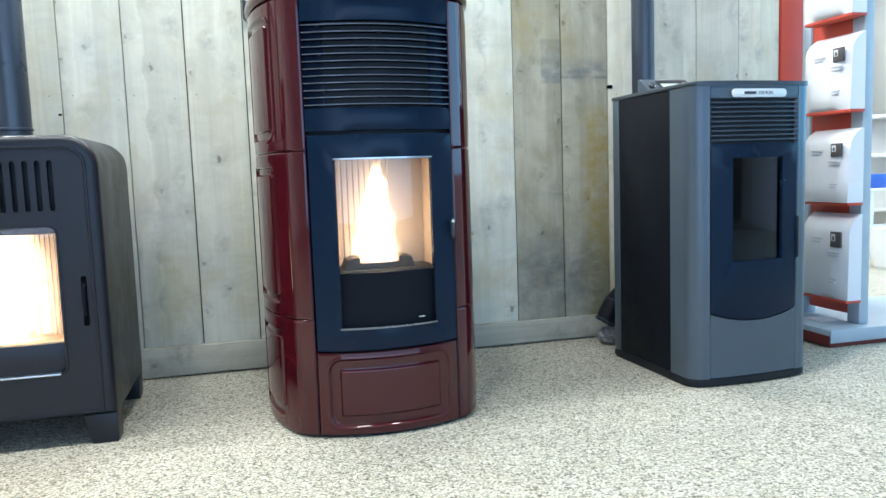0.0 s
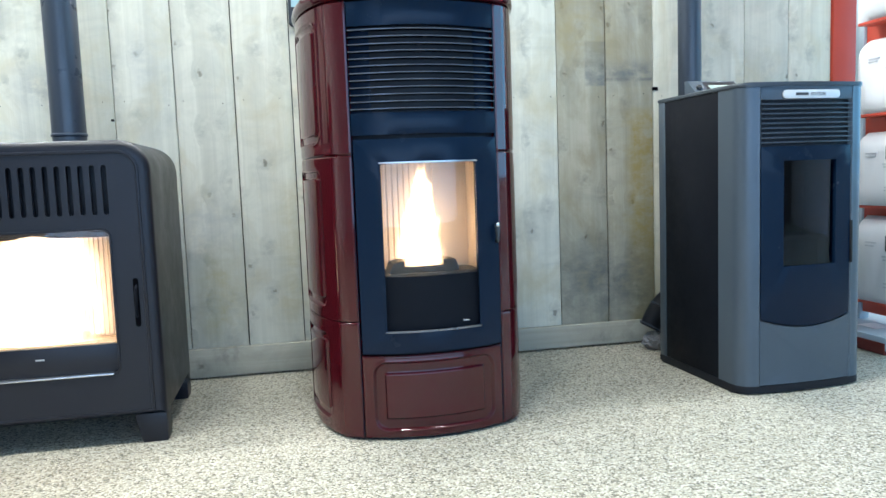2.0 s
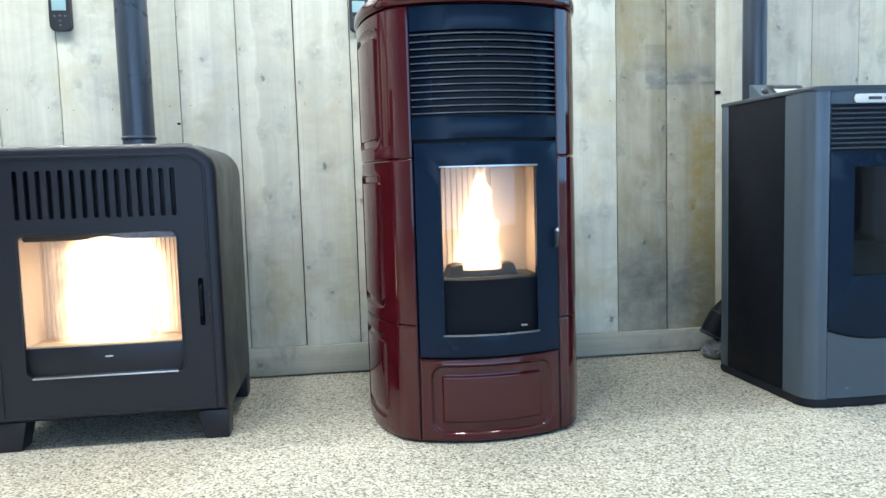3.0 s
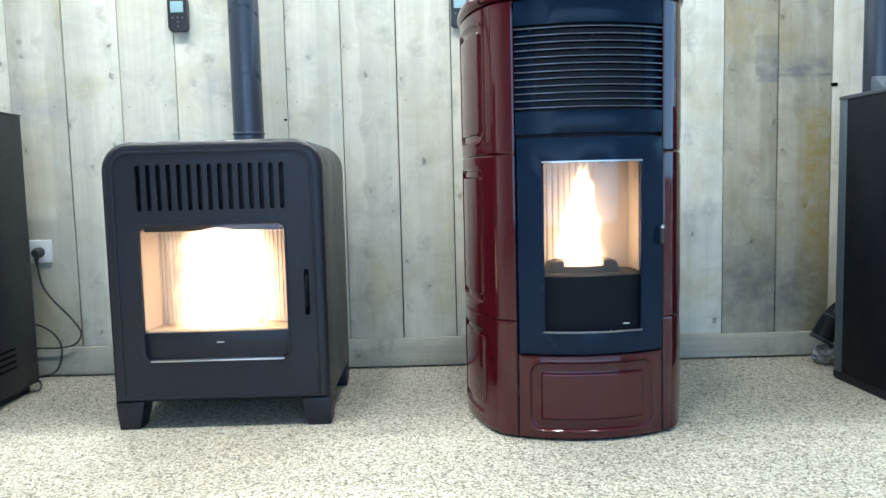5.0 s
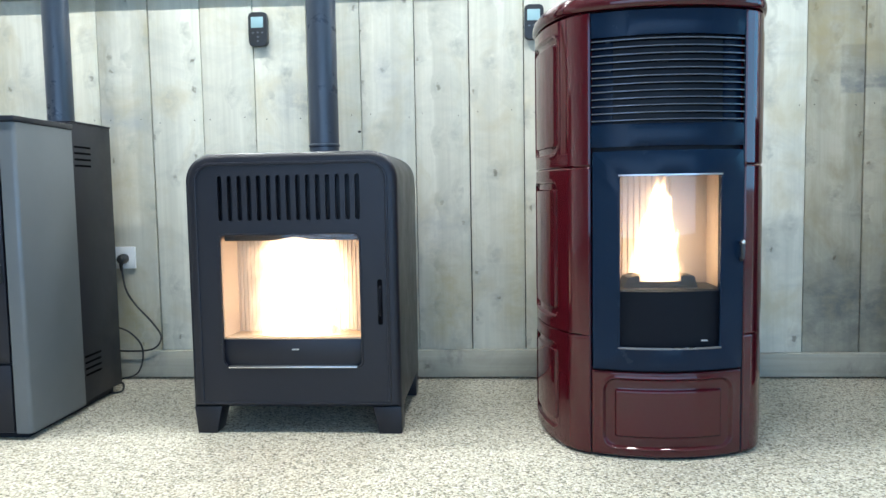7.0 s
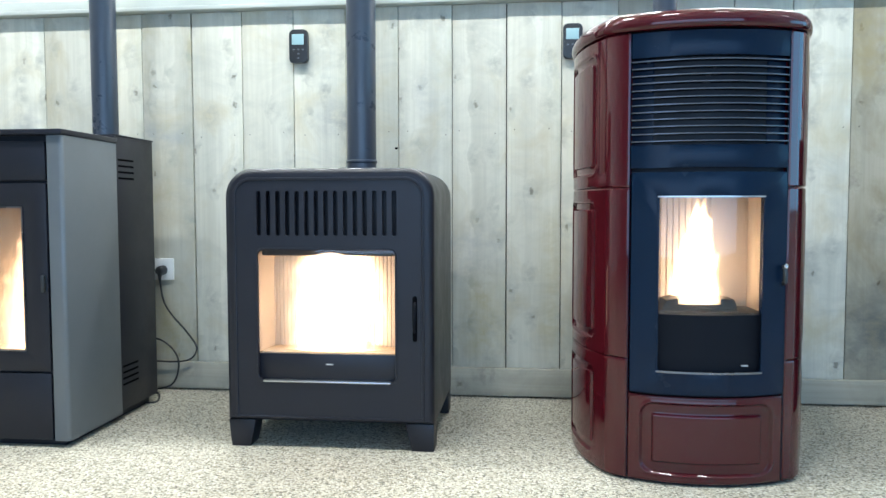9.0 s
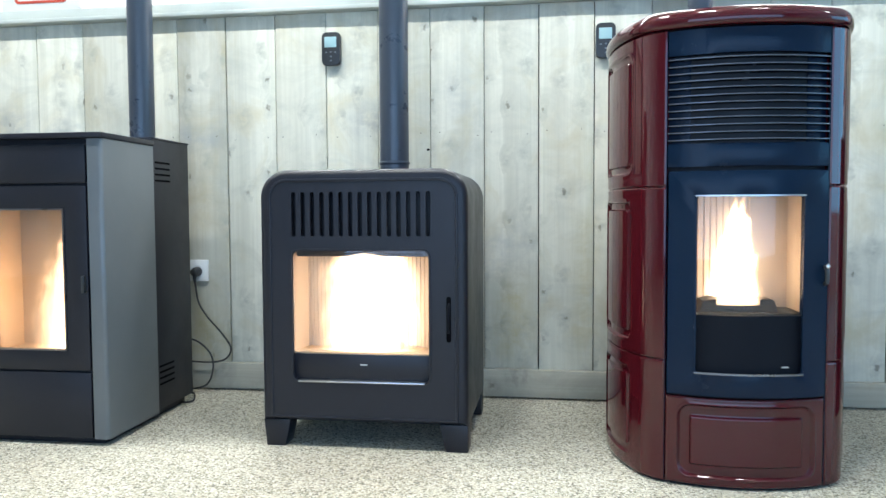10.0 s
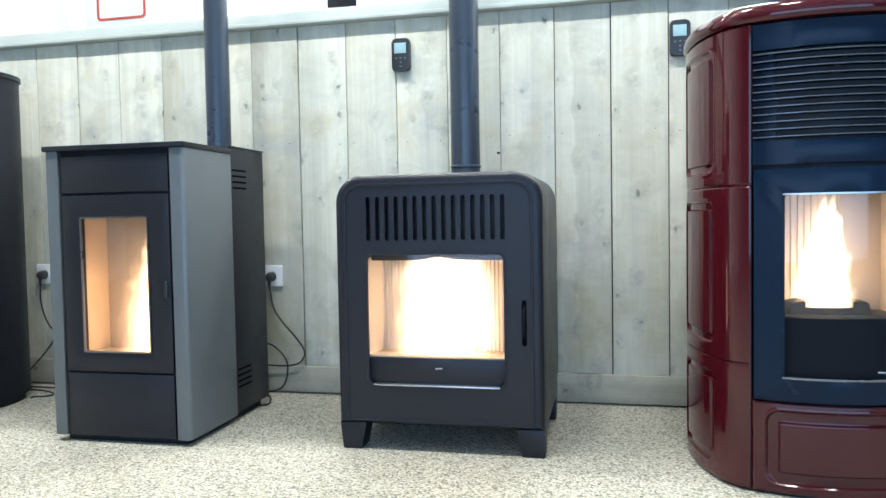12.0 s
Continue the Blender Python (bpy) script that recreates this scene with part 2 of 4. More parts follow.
M_BASE = wood("baseboard_pine", (0.44, 0.42, 0.345), (0.35, 0.33, 0.265), (0.30, 0.28, 0.22), 0.52, (0.13, 0.11, 0.08), True)
M_GAP = painted("dark_joint", (0.03, 0.028, 0.022), 0.9, 0.0)
M_FLOOR = stone_floor()
M_WHITE = plaster("white_paint", (0.80, 0.80, 0.78))
M_TRIM = painted("pale_trim", (0.50, 0.53, 0.49), 0.5, 0.05, 300.0)
M_CEIL = plaster("ceiling_white", (0.78, 0.78, 0.76))
M_BLACK = painted("black_powder_coat", (0.0105, 0.0115, 0.0175), 0.38, 0.015, 350.0, spec=0.34)
M_SATIN = painted("blue_black_satin_steel", (0.0035, 0.0125, 0.031), 0.24, 0.0, spec=0.17)
M_MATT = painted("matt_black", (0.009, 0.0105, 0.0155), 0.5, 0.02, 350.0, spec=0.25)
M_FLANK = painted("dull_black_side_sheet", (0.006, 0.0075, 0.0115), 0.55, 0.02, 350.0, spec=0.10)
# near-black that stands in for shade inside slots, holes and the grille
M_VOID = painted("cavity_shade_black", (0.003, 0.003, 0.004), 0.95, 0.0, spec=0.02)
M_BUTTON = painted("grey_rubber_button", (0.13, 0.14, 0.15), 0.5, 0.0)
M_GREY = painted("grey_lacquered_steel", (0.125, 0.14, 0.15), 0.36, 0.01, metal=0.25)
M_GREY2 = painted("blue_grey_lacquered_steel", (0.070, 0.094, 0.120), 0.34, 0.01, metal=0.25)
M_SLAT = painted("dark_blue_grey_slat", (0.045, 0.056, 0.070), 0.36, 0.0, metal=0.2)
M_PIPE = painted("flue_pipe_black", (0.034, 0.046, 0.066), 0.30, 0.0, vary=0.05)
M_RED = glaze("burgundy_ceramic_glaze", (0.054, 0.0036, 0.0068))
M_GLASS = pane_glass("fire_glass", (0.92, 0.90, 0.88))
M_DARKGLASS = pane_glass("smoked_glass", (0.30, 0.35, 0.43))
M_LINER = painted("vermiculite_liner", (0.68, 0.58, 0.48), 0.85, 0.3, 200.0)
# browner, sooty copy of the liner; firebox shade is in its tone too
M_LINER_BROWN = painted("browned_shaded_liner", (0.55, 0.42, 0.29), 0.85, 0.3, 200.0, vary=0.25)
M_SOOT = painted("cast_iron_sooty", (0.05, 0.042, 0.036), 0.75, 0.3, 120.0)
M_ASH = painted("ash_grey_iron", (0.14, 0.15, 0.16), 0.7, 0.2, 120.0)
M_CHROME = painted("chrome", (0.75, 0.75, 0.76), 0.15, 0.0, metal=1.0, vary=0.03)
M_STEEL = painted("brushed_steel_edge", (0.22, 0.22, 0.23), 0.28, 0.0, metal=1.0, vary=0.05)
M_EDGE_GLINT = painted("edge_highlight_grey", (0.12, 0.132, 0.155), 0.34, 0.0, metal=0.6, vary=0.04)
# near-black for blades and backing: shade between the louvres put into the colour
M_LOUVRE_SHADE = painted("louvre_shade_black", (0.001, 0.003, 0.010), 0.25, 0.0, spec=0.14)
M_LIP = painted("bright_steel_lip", (0.55, 0.56, 0.58), 0.3, 0.0, metal=1.0, vary=0.05)
# grey picked to shape reflections in the stoves, for the unseen south wall
M_WALLGREY = plaster("reflection_grey_wall", (0.24, 0.25, 0.27))
M_LABEL = painted("silver_label", (0.70, 0.72, 0.73), 0.4, 0.0, vary=0.03)
M_BADGE = painted("dull_silver_badge", (0.38, 0.39, 0.40), 0.5, 0.0, vary=0.03)
M_INK = painted("dark_print", (0.05, 0.05, 0.055), 0.6, 0.0)
M_PRINT = painted("grey_print", (0.58, 0.59, 0.62), 0.7, 0.0)
M_PLASTIC = painted("black_plastic", (0.022, 0.024, 0.026), 0.38, 0.05)
M_SCREEN = glow("pale_blue_lcd", (0.30, 0.46, 0.48), 0.18)
M_FOIL = painted("grey_plastic_film", (0.20, 0.20, 0.21), 0.3, 0.0)
M_LCD = glow("white_green_lcd", (0.55, 0.68, 0.63), 0.25)
M_SOCKET = painted("white_plastic", (0.80, 0.81, 0.80), 0.35, 0.0, vary=0.02)
M_REDPAINT = painted("orange_red_paint", (0.55, 0.065, 0.035), 0.45, 0.05)
M_DARKRED = painted("dark_red_paint", (0.16, 0.022, 0.018), 0.5, 0.05)
M_RACK = painted("pale_grey_rack_paint", (0.42, 0.50, 0.56), 0.4, 0.05)
M_BAG = painted("white_paper_bag", (0.78, 0.78, 0.80), 0.5, 0.25, 25.0, vary=0.04)
M_PHOTO = painted("printed_picture", (0.075, 0.065, 0.065), 0.5, 0.0, vary=0.6)
M_BLUE = painted("blue_plastic", (0.03, 0.10, 0.42), 0.4, 0.0)
M_RUBBER = painted("black_cable_rubber", (0.02, 0.02, 0.02), 0.5, 0.0)


# ---- mesh helpers ----
def part(name, bm, material, parent, label="", angle=32):
    bmesh.ops.recalc_face_normals(bm, faces=bm.faces)
    me = bpy.data.meshes.new(name)
    bm.to_mesh(me)
    bm.free()
    me.polygons.foreach_set("use_smooth", [True] * len(me.polygons))
    me.set_sharp_from_angle(angle=radians(angle))
    me.materials.append(material)
    ob = new(name, me)
    if parent is not None:
        ob.parent = parent
    if label:
        tagged(ob, label)
    return ob


def thing(name, x, y, z, yaw, label, category, group="", kind=""):
    ob = new(name)
    ob.empty_display_size = 0.1
    ob.matrix_basis = pose(x, y, z, 0, 0, yaw)
    return tagged(ob, label, category, group, kind)


def bevelled(bm, geom, width, segments=2):
    if width > 0:
        bmesh.ops.bevel(bm, geom=geom, offset=width, offset_type="OFFSET", segments=segments, profile=0.5, affect="EDGES", clamp_overlap=True)


def box(x0, x1, y0, y1, z0, z1, bev=0.003, seg=2, bm=None):
    own = bmesh.new()
    bmesh.ops.create_cube(own, size=1.0, matrix=Matrix.Translation(((x0 + x1) / 2, (y0 + y1) / 2, (z0 + z1) / 2)) @ Matrix.Diagonal((x1 - x0, y1 - y0, z1 - z0, 1)))
    bevelled(own, own.edges[:], min(bev, 0.45 * min(x1 - x0, y1 - y0, z1 - z0)), seg)
    if bm is None:
        return own
    return merge(bm, own)


def merge(bm, other):
    me = bpy.data.meshes.new("join")
    other.to_mesh(me)
    other.free()
    bm.from_mesh(me)
    bpy.data.meshes.remove(me)
    return bm


def rr(x0, x1, z0, z1, r, seg=5, along=1):
    """A rounded rectangle, counter-clockwise, with the straight sides cut into pieces."""
    pts = []
    corners = [(x1 - r, z0 + r, -90), (x1 - r, z1 - r, 0), (x0 + r, z1 - r, 90), (x0 + r, z0 + r, 180)]
    for n, (cx, cz, a0) in enumerate(corners):
        arc = [(cx + r * math.cos(radians(a0 + 90 * i / seg)), cz + r * math.sin(radians(a0 + 90 * i / seg))) for i in range(seg + 1)]
        pts += arc
        nx, nz, na = corners[(n + 1) % 4]
        end = (nx + r * math.cos(radians(na)), nz + r * math.sin(radians(na)))
        for i in range(1, along):
            w = i / along
            pts.append((arc[-1][0] * (1 - w) + end[0] * w, arc[-1][1] * (1 - w) + end[1] * w))
    return pts


def prism(outline, lo, hi, axis="z", bev=0.0, seg=2):
    """An outline pushed along an axis: (x, y) along z, or (x, z) along y, or (y, z) along x."""
    bm = bmesh.new()
    place = {"z": lambda a, b, h: (a, b, h), "y": lambda a, b, h: (a, h, b), "x": lambda a, b, h: (h, a, b)}[axis]
    low = [bm.verts.new(place(a, b, lo)) for a, b in outline]
    top = [bm.verts.new(place(a, b, hi)) for a, b in outline]
    n = len(outline)
    for i in range(n):
        bm.faces.new((low[i], low[(i + 1) % n], top[(i + 1) % n], top[i]))
    caps = [bm.faces.new(low[::-1]), bm.faces.new(top)]
    if bev:
        bevelled(bm, [e for c in caps for e in c.edges], bev, seg)
    return bm


def ring(outer, inner, y0, y1, bend=lambda x: 0.0, bev=0.0):
    """A flat or bowed frame between two outlines of (x, z) with equal counts, from y0 to y1."""
    bm = bmesh.new()
    n = len(outer)
    rows = []
    for y, line in ((y0, outer), (y0, inner), (y1, inner), (y1, outer)):
        rows.append([bm.verts.new((x, y + bend(x), z)) for x, z in line])
    for a in range(4):
        b = (a + 1) % 4
        for i in range(n):
            j = (i + 1) % n
            bm.faces.new((rows[a][i], rows[a][j], rows[b][j], rows[b][i]))
    if bev:
        edges = []
        for row in rows[:2]:
            for i in range(n):
                e = bm.edges.get((row[i], row[(i + 1) % n]))
                if e:
                    edges.append(e)
        bevelled(bm, edges, bev, 2)
    return bm


def holed(loops, y0, y1):
    """A plate in the x-z plane with holes: the first loop is the rim, the others are cut out."""
    bm = bmesh.new()
    edges, fronts = [], []
    for line in loops:
        vs = [bm.verts.new((x, y0, z)) for x, z in line]
        fronts.append(vs)
        edges += [bm.edges.new((vs[i], vs[(i + 1) % len(vs)])) for i in range(len(vs))]
    bmesh.ops.triangle_fill(bm, use_beauty=True, use_dissolve=False, edges=edges)
    for vs in fronts:
        back = [bm.verts.new((v.co.x, y1, v.co.z)) for v in vs]
        n = len(vs)
        for i in range(n):
            bm.faces.new((vs[i], vs[(i + 1) % n], back[(i + 1) % n], back[i]))
    return bm


def tube(points, r, seg=8, closed=False, bm=None, ends=True):
    """A round bar or cable along points; r is a number or one for each point."""
    bm = bm or bmesh.new()
    pts = [Vector(p) for p in points]
    rs = r if isinstance(r, (list, tuple)) else [r] * len(pts)
    rings, side = [], None
    n = len(pts)
    for i, p in enumerate(pts):
        a, b = (pts[i - 1] if i or closed else p), (pts[(i + 1) % n] if i < n - 1 or closed else p)
        d = (b - a).normalized()
        if side is None:
            side = d.orthogonal().normalized()
        side = (side - d * side.dot(d)).normalized()
        up = d.cross(side)
        rings.append([bm.verts.new(p + (side * math.cos(2 * math.pi * k / seg) + up * math.sin(2 * math.pi * k / seg)) * rs[i]) for k in range(seg)])
    for i in range(n if closed else n - 1):
        a, b = rings[i], rings[(i + 1) % n]
        for k in range(seg):
            bm.faces.new((a[k], a[(k + 1) % seg], b[(k + 1) % seg], b[k]))
    if ends and not closed:
        bm.faces.new(rings[0][::-1])
        bm.faces.new(rings[-1])
    return bm


def smooth_line(points, steps=6):
    """Catmull-Rom through points."""
    P = [Vector(p) for p in points]
    P = [P[0] * 2 - P[1]] + P + [P[-1] * 2 - P[-2]]
    out = []
    for i in range(1, len(P) - 2):
        a, b, c, d = P[i - 1:i + 3]
        for s in range(steps):
            t = s / steps
            out.append(0.5 * ((2 * b) + (c - a) * t + (2 * a - 5 * b + 4 * c - d) * t * t + (3 * b - a - 3 * c + d) * t ** 3))
    out.append(P[-2])
    return out


def lathe(profile, seg=40, x=0.0, y=0.0):
    """Rings of (radius, z) about an upright axis, closed at both ends."""
    bm = bmesh.new()
    rows = [[bm.verts.new((x + r * math.cos(2 * math.pi * k / seg), y + r * math.sin(2 * math.pi * k / seg), z)) for k in range(seg)] for r, z in profile]
    for a, b in zip(rows, rows[1:]):
        for k in range(seg):
            bm.faces.new((a[k], a[(k + 1) % seg], b[(k + 1) % seg], b[k]))
    bm.faces.new(rows[0][::-1])
    bm.faces.new(rows[-1])
    return bm


def ribbed(x0, x1, y, z0, z1, pitch, depth):
    """An upright fluted liner plate facing -y."""
    bm = bmesh.new()
    n = max(2, round((x1 - x0) / pitch))
    line = []
    for i in range(n):
        a = x0 + (x1 - x0) * i / n
        w = (x1 - x0) / n
        line += [(a, y), (a + 0.55 * w, y), (a + 0.65 * w, y + depth), (a + 0.9 * w, y + depth)]
    line.append((x1, y))
    lo = [bm.verts.new((a, b, z0)) for a, b in line]
    hi = [bm.verts.new((a, b, z1)) for a, b in line]
    for i in range(len(line) - 1):
        bm.faces.new((lo[i], lo[i + 1], hi[i + 1], hi[i]))
    back = [bm.verts.new(p) for p in ((x0, y + 0.02, z0), (x1, y + 0.02, z0), (x1, y + 0.02, z1), (x0, y + 0.02, z1))]
    bm.faces.new(back)
    bm.faces.new((lo[0], back[0], back[3], hi[0]))
    bm.faces.new((lo[-1], hi[-1], back[2], back[1]))
    return bm


def flame_veils(cx, half, y, depth, z0, z1, count):
    """Thin bowed veils of fire standing one behind another."""
    bm = bmesh.new()
    for n in range(count):
        yy = y + depth * (n / max(1, count - 1) - 0.5)
        bulge = 0.25 * half * (1 if n < count / 2 else -1)
        grid = []
        for i in range(13):
            u = i / 6 - 1
            grid.append([bm.verts.new((cx + half * u, yy - bulge * (1 - u * u) * math.cos(1.2 * j / 8), z0 + (z1 - z0) * j / 8)) for j in range(9)])
        for a, b in zip(grid, grid[1:]):
            for j in range(8):
                bm.faces.new((a[j], b[j], b[j + 1], a[j + 1]))
    return bm


# ---- structure ----
PITCH, SEAM = 0.207, 0.030
WALL_L, WALL_R, WALL_H = -15, 11, 1.50          # board numbers and the partition's height
XL, XR = SEAM + PITCH * WALL_L, SEAM + PITCH * WALL_R

floor = part("floor", box(-6, 6, -5, 8, -0.12, 0.0, 0), M_FLOOR, None)
tagged(floor, "beige and grey speckled stone-grit floor, seamless and slightly worn", "floor", kind="structure")
ceiling = part("ceiling", box(-6, 6, -5, 8, 3.5, 3.6, 0), M_CEIL, None)
tagged(ceiling, "plain white shop ceiling", "ceiling", kind="structure")
for nm, b in (("wall_west", (-6.1, -6, -5, 8, 0, 3.5)), ("wall_far", (-6, 6, 8, 8.1, 0, 3.5))):
    tagged(part(nm, box(*b, 0), M_WHITE, None), "plain painted shop wall", "wall", kind="structure")


def wall_with_window(nm, ax, at, thick, lo, hi, w0, w1, z0, z1):
    bm = bmesh.new()
    for a, b, c, d in ((lo, w0, 0, 3.5), (w1, hi, 0, 3.5), (w0, w1, 0, z0), (w0, w1, z1, 3.5)):
        if ax == "y":
            box(a, b, at, at + thick, c, d, 0, 1, bm)
        else:
            box(at, at + thick, a, b, c, d, 0, 1, bm)
    return tagged(part(nm, bm, M_WALLGREY if ax == "y" else M_WHITE, None), "plain shop wall with a wide window opening", "wall", kind="structure")


# south wall is never in view; added to close the room and shape reflections
wall_with_window("wall_south", "y", -5.1, 0.1, -6, 6, -2.5, 4.5, 0.2, 2.6)
wall_with_window("wall_east", "x", 6.0, 0.1, -5, 8, -1.2, 2.8, 0.7, 2.7)

partition = part("wall_north", box(XL, XR, 2.022, 2.07, 0.0, WALL_H, 0.0), M_GAP, None)
tagged(partition, "waist-high partition clad with upright grey weathered pine boards", "wall", kind="structure")


def board_mesh(seed, width):
    rng = random.Random(seed)
    bm = box(0.0, width, 0.0, 0.021, 0.0, WALL_H - 0.002, 0.0025, 2)
    bow = rng.uniform(-0.0015, 0.0015)
    for v in bm.verts:
        v.co.y += bow * v.co.z
    return bm


for i in range(WALL_L, WALL_R):
    rng = random.Random(100 + i)
    gap = rng.choice((0.0015, 0.002, 0.003, 0.0045))
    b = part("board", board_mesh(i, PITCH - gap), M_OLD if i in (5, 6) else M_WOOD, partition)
    b.location = (SEAM + PITCH * i + gap / 2, 2.0 + rng.uniform(-0.002, 0.002), 0.001)

for nm, x0, x1, top in (("baseboard", XL, 0.52, 0.115), ("baseboard", 0.522, XR, 0.098)):
    base = part(nm, box(x0, x1, 1.974, 1.999, 0.006, top, 0.007), M_BASE, None)
    tagged(base, "grey weathered pine board along the wall's foot", "baseboard", kind="structure")
ledge = part("trim", box(XL, XR, 1.957, 2.075, WALL_H, WALL_H + 0.016, 0.003), M_TRIM, None)
tagged(ledge, "pale painted wooden capping ledge on the partition", "trim", kind="structure")
upstand = part("trim", box(XL, XR, 1.992, 2.03, WALL_H + 0.016, WALL_H + 0.06, 0.003), M_TRIM, None)
tagged(upstand, "pale painted glazing bar standing on the ledge", "trim", kind="structure")


def stud(r, y):
    bm = lathe([(r, 0.0), (r, 0.0015)], 8)
    bmesh.ops.rotate(bm, verts=bm.verts, matrix=Matrix.Rotation(radians(90), 3, "X"))
    return bm


nail_mesh = None
for i in range(WALL_L, WALL_R):
    rng = random.Random(300 + i)
    for dx in (0.035, PITCH - 0.035):
        if nail_mesh is None:
            nl = part("nail", stud(0.0019, 0), M_GAP, partition)
            nail_mesh = nl.data
        else:
            nl = new("nail", nail_mesh)
            nl.parent = partition
        nl.location = (SEAM + PITCH * i + dx + rng.uniform(-0.012, 0.012), 1.9985, 1.020 + rng.uniform(-0.011, 0.011))
for x, z, w, h in ((1.487, 1.045, 0.013, 0.007), (-0.600, 0.960, 0.006, 0.004)):
    part("knot_hole", prism(rr(x - w, x + w, z - h, z + h, h * 0.9, 5), 1.9965, 2.004, "y"), M_VOID, partition, "dark open knot hole")


# ---- burgundy ceramic stove ----
SIDE = [(0.200, 0.000), (0.236, 0.022), (0.262, 0.060), (0.284, 0.115), (0.301, 0.180), (0.311, 0.260), (0.312, 0.340), (0.298, 0.420), (0.255, 0.490), (0.190, 0.525)]
BOW = 0.045


def front_bow(x):
    return -BOW * (1 - (x / 0.2) ** 2)


def side_curve(steps=5):
    return [(p.x, p.y) for p in smooth_line([(a, b, 0) for a, b in SIDE], steps)]


def sd_rr(x, z, cx, cz, hx, hz, r):
    """Signed distance to a rounded rectangle, negative inside."""
    qx, qz = abs(x - cx) - hx + r, abs(z - cz) - hz + r
    return math.hypot(max(qx, 0), max(qz, 0)) + min(max(qx, qz), 0) - r


def step(a, b, v):
    t = max(0.0, min(1.0, (v - a) / (b - a)))
    return t * t * (3 - 2 * t)


def relief(s, z, cx, cz, hx, hz, r, inset, depth):
    """A sunken moulded channel round a raised inner field."""
    d = sd_rr(s, z, cx, cz, hx, hz, r)
    dip = step(0.003, -0.004, d) if d < 0.004 else 0.0
    rise = step(-inset, -inset - 0.005, d)
    lip = math.exp(-((d - 0.004) / 0.004) ** 2) * 0.0012
    return -depth * dip + depth * 0.85 * rise + lip


def tile(line, z0, z1, field, thick=0.018, nz=110):
    """A glazed tile that follows a line of (x, y) seen from above, with moulded relief and rounded ends."""
    bm = bmesh.new()
    pts = [Vector((a, b)) for a, b in line]
    run = [0.0]
    for a, b in zip(pts, pts[1:]):
        run.append(run[-1] + (b - a).length)
    nrm = []
    for i in range(len(pts)):
        d = (pts[min(i + 1, len(pts) - 1)] - pts[max(i - 1, 0)]).normalized()
        nrm.append(Vector((d.y, -d.x)))
    zs = [z0 + (z1 - z0) * j / nz for j in range(nz + 1)]
    rows = []
    for i, p in enumerate(pts):
        row = []
        for z in zs:
            e = min(z - z0, z1 - z, run[i], run[-1] - run[i])
            soft = -0.003 * (1 - step(0, 0.004, e)) if e < 0.004 else 0.0
            q = p + nrm[i] * (relief(run[i], z, *field) + soft)
            row.append(bm.verts.new((q.x, q.y, z)))
        rows.append(row)
    for a, b in zip(rows, rows[1:]):
        for j in range(nz):
            bm.faces.new((a[j], b[j], b[j + 1], a[j + 1]))
    inner = [[bm.verts.new((p.x - n.x * thick, p.y - n.y * thick, z)) for z in (z0, z1)] for p, n in zip(pts, nrm)]
    for i in range(len(pts) - 1):
        bm.faces.new((inner[i][0], inner[i][1], inner[i + 1][1], inner[i + 1][0]))
        bm.faces.new((rows[i][0], inner[i][0], inner[i + 1][0], rows[i + 1][0]))
        bm.faces.new((rows[i][nz], rows[i + 1][nz], inner[i + 1][1], inner[i][1]))
    return bm


def dense(line, gap):
    """Even steps along a line."""
    pts = [Vector((a, b)) for a, b in line]
    run = [0.0]
    for a, b in zip(pts, pts[1:]):
        run.append(run[-1] + (b - a).length)
    n = max(2, round(run[-1] / gap))
    out, k = [], 0
    for i in range(n + 1):
        s = run[-1] * i / n
        while k < len(run) - 2 and run[k + 1] < s:
            k += 1
        w = (s - run[k]) / (run[k + 1] - run[k])
        p = pts[k].lerp(pts[k + 1], min(1, w))
        out.append((p.x, p.y))
    return out


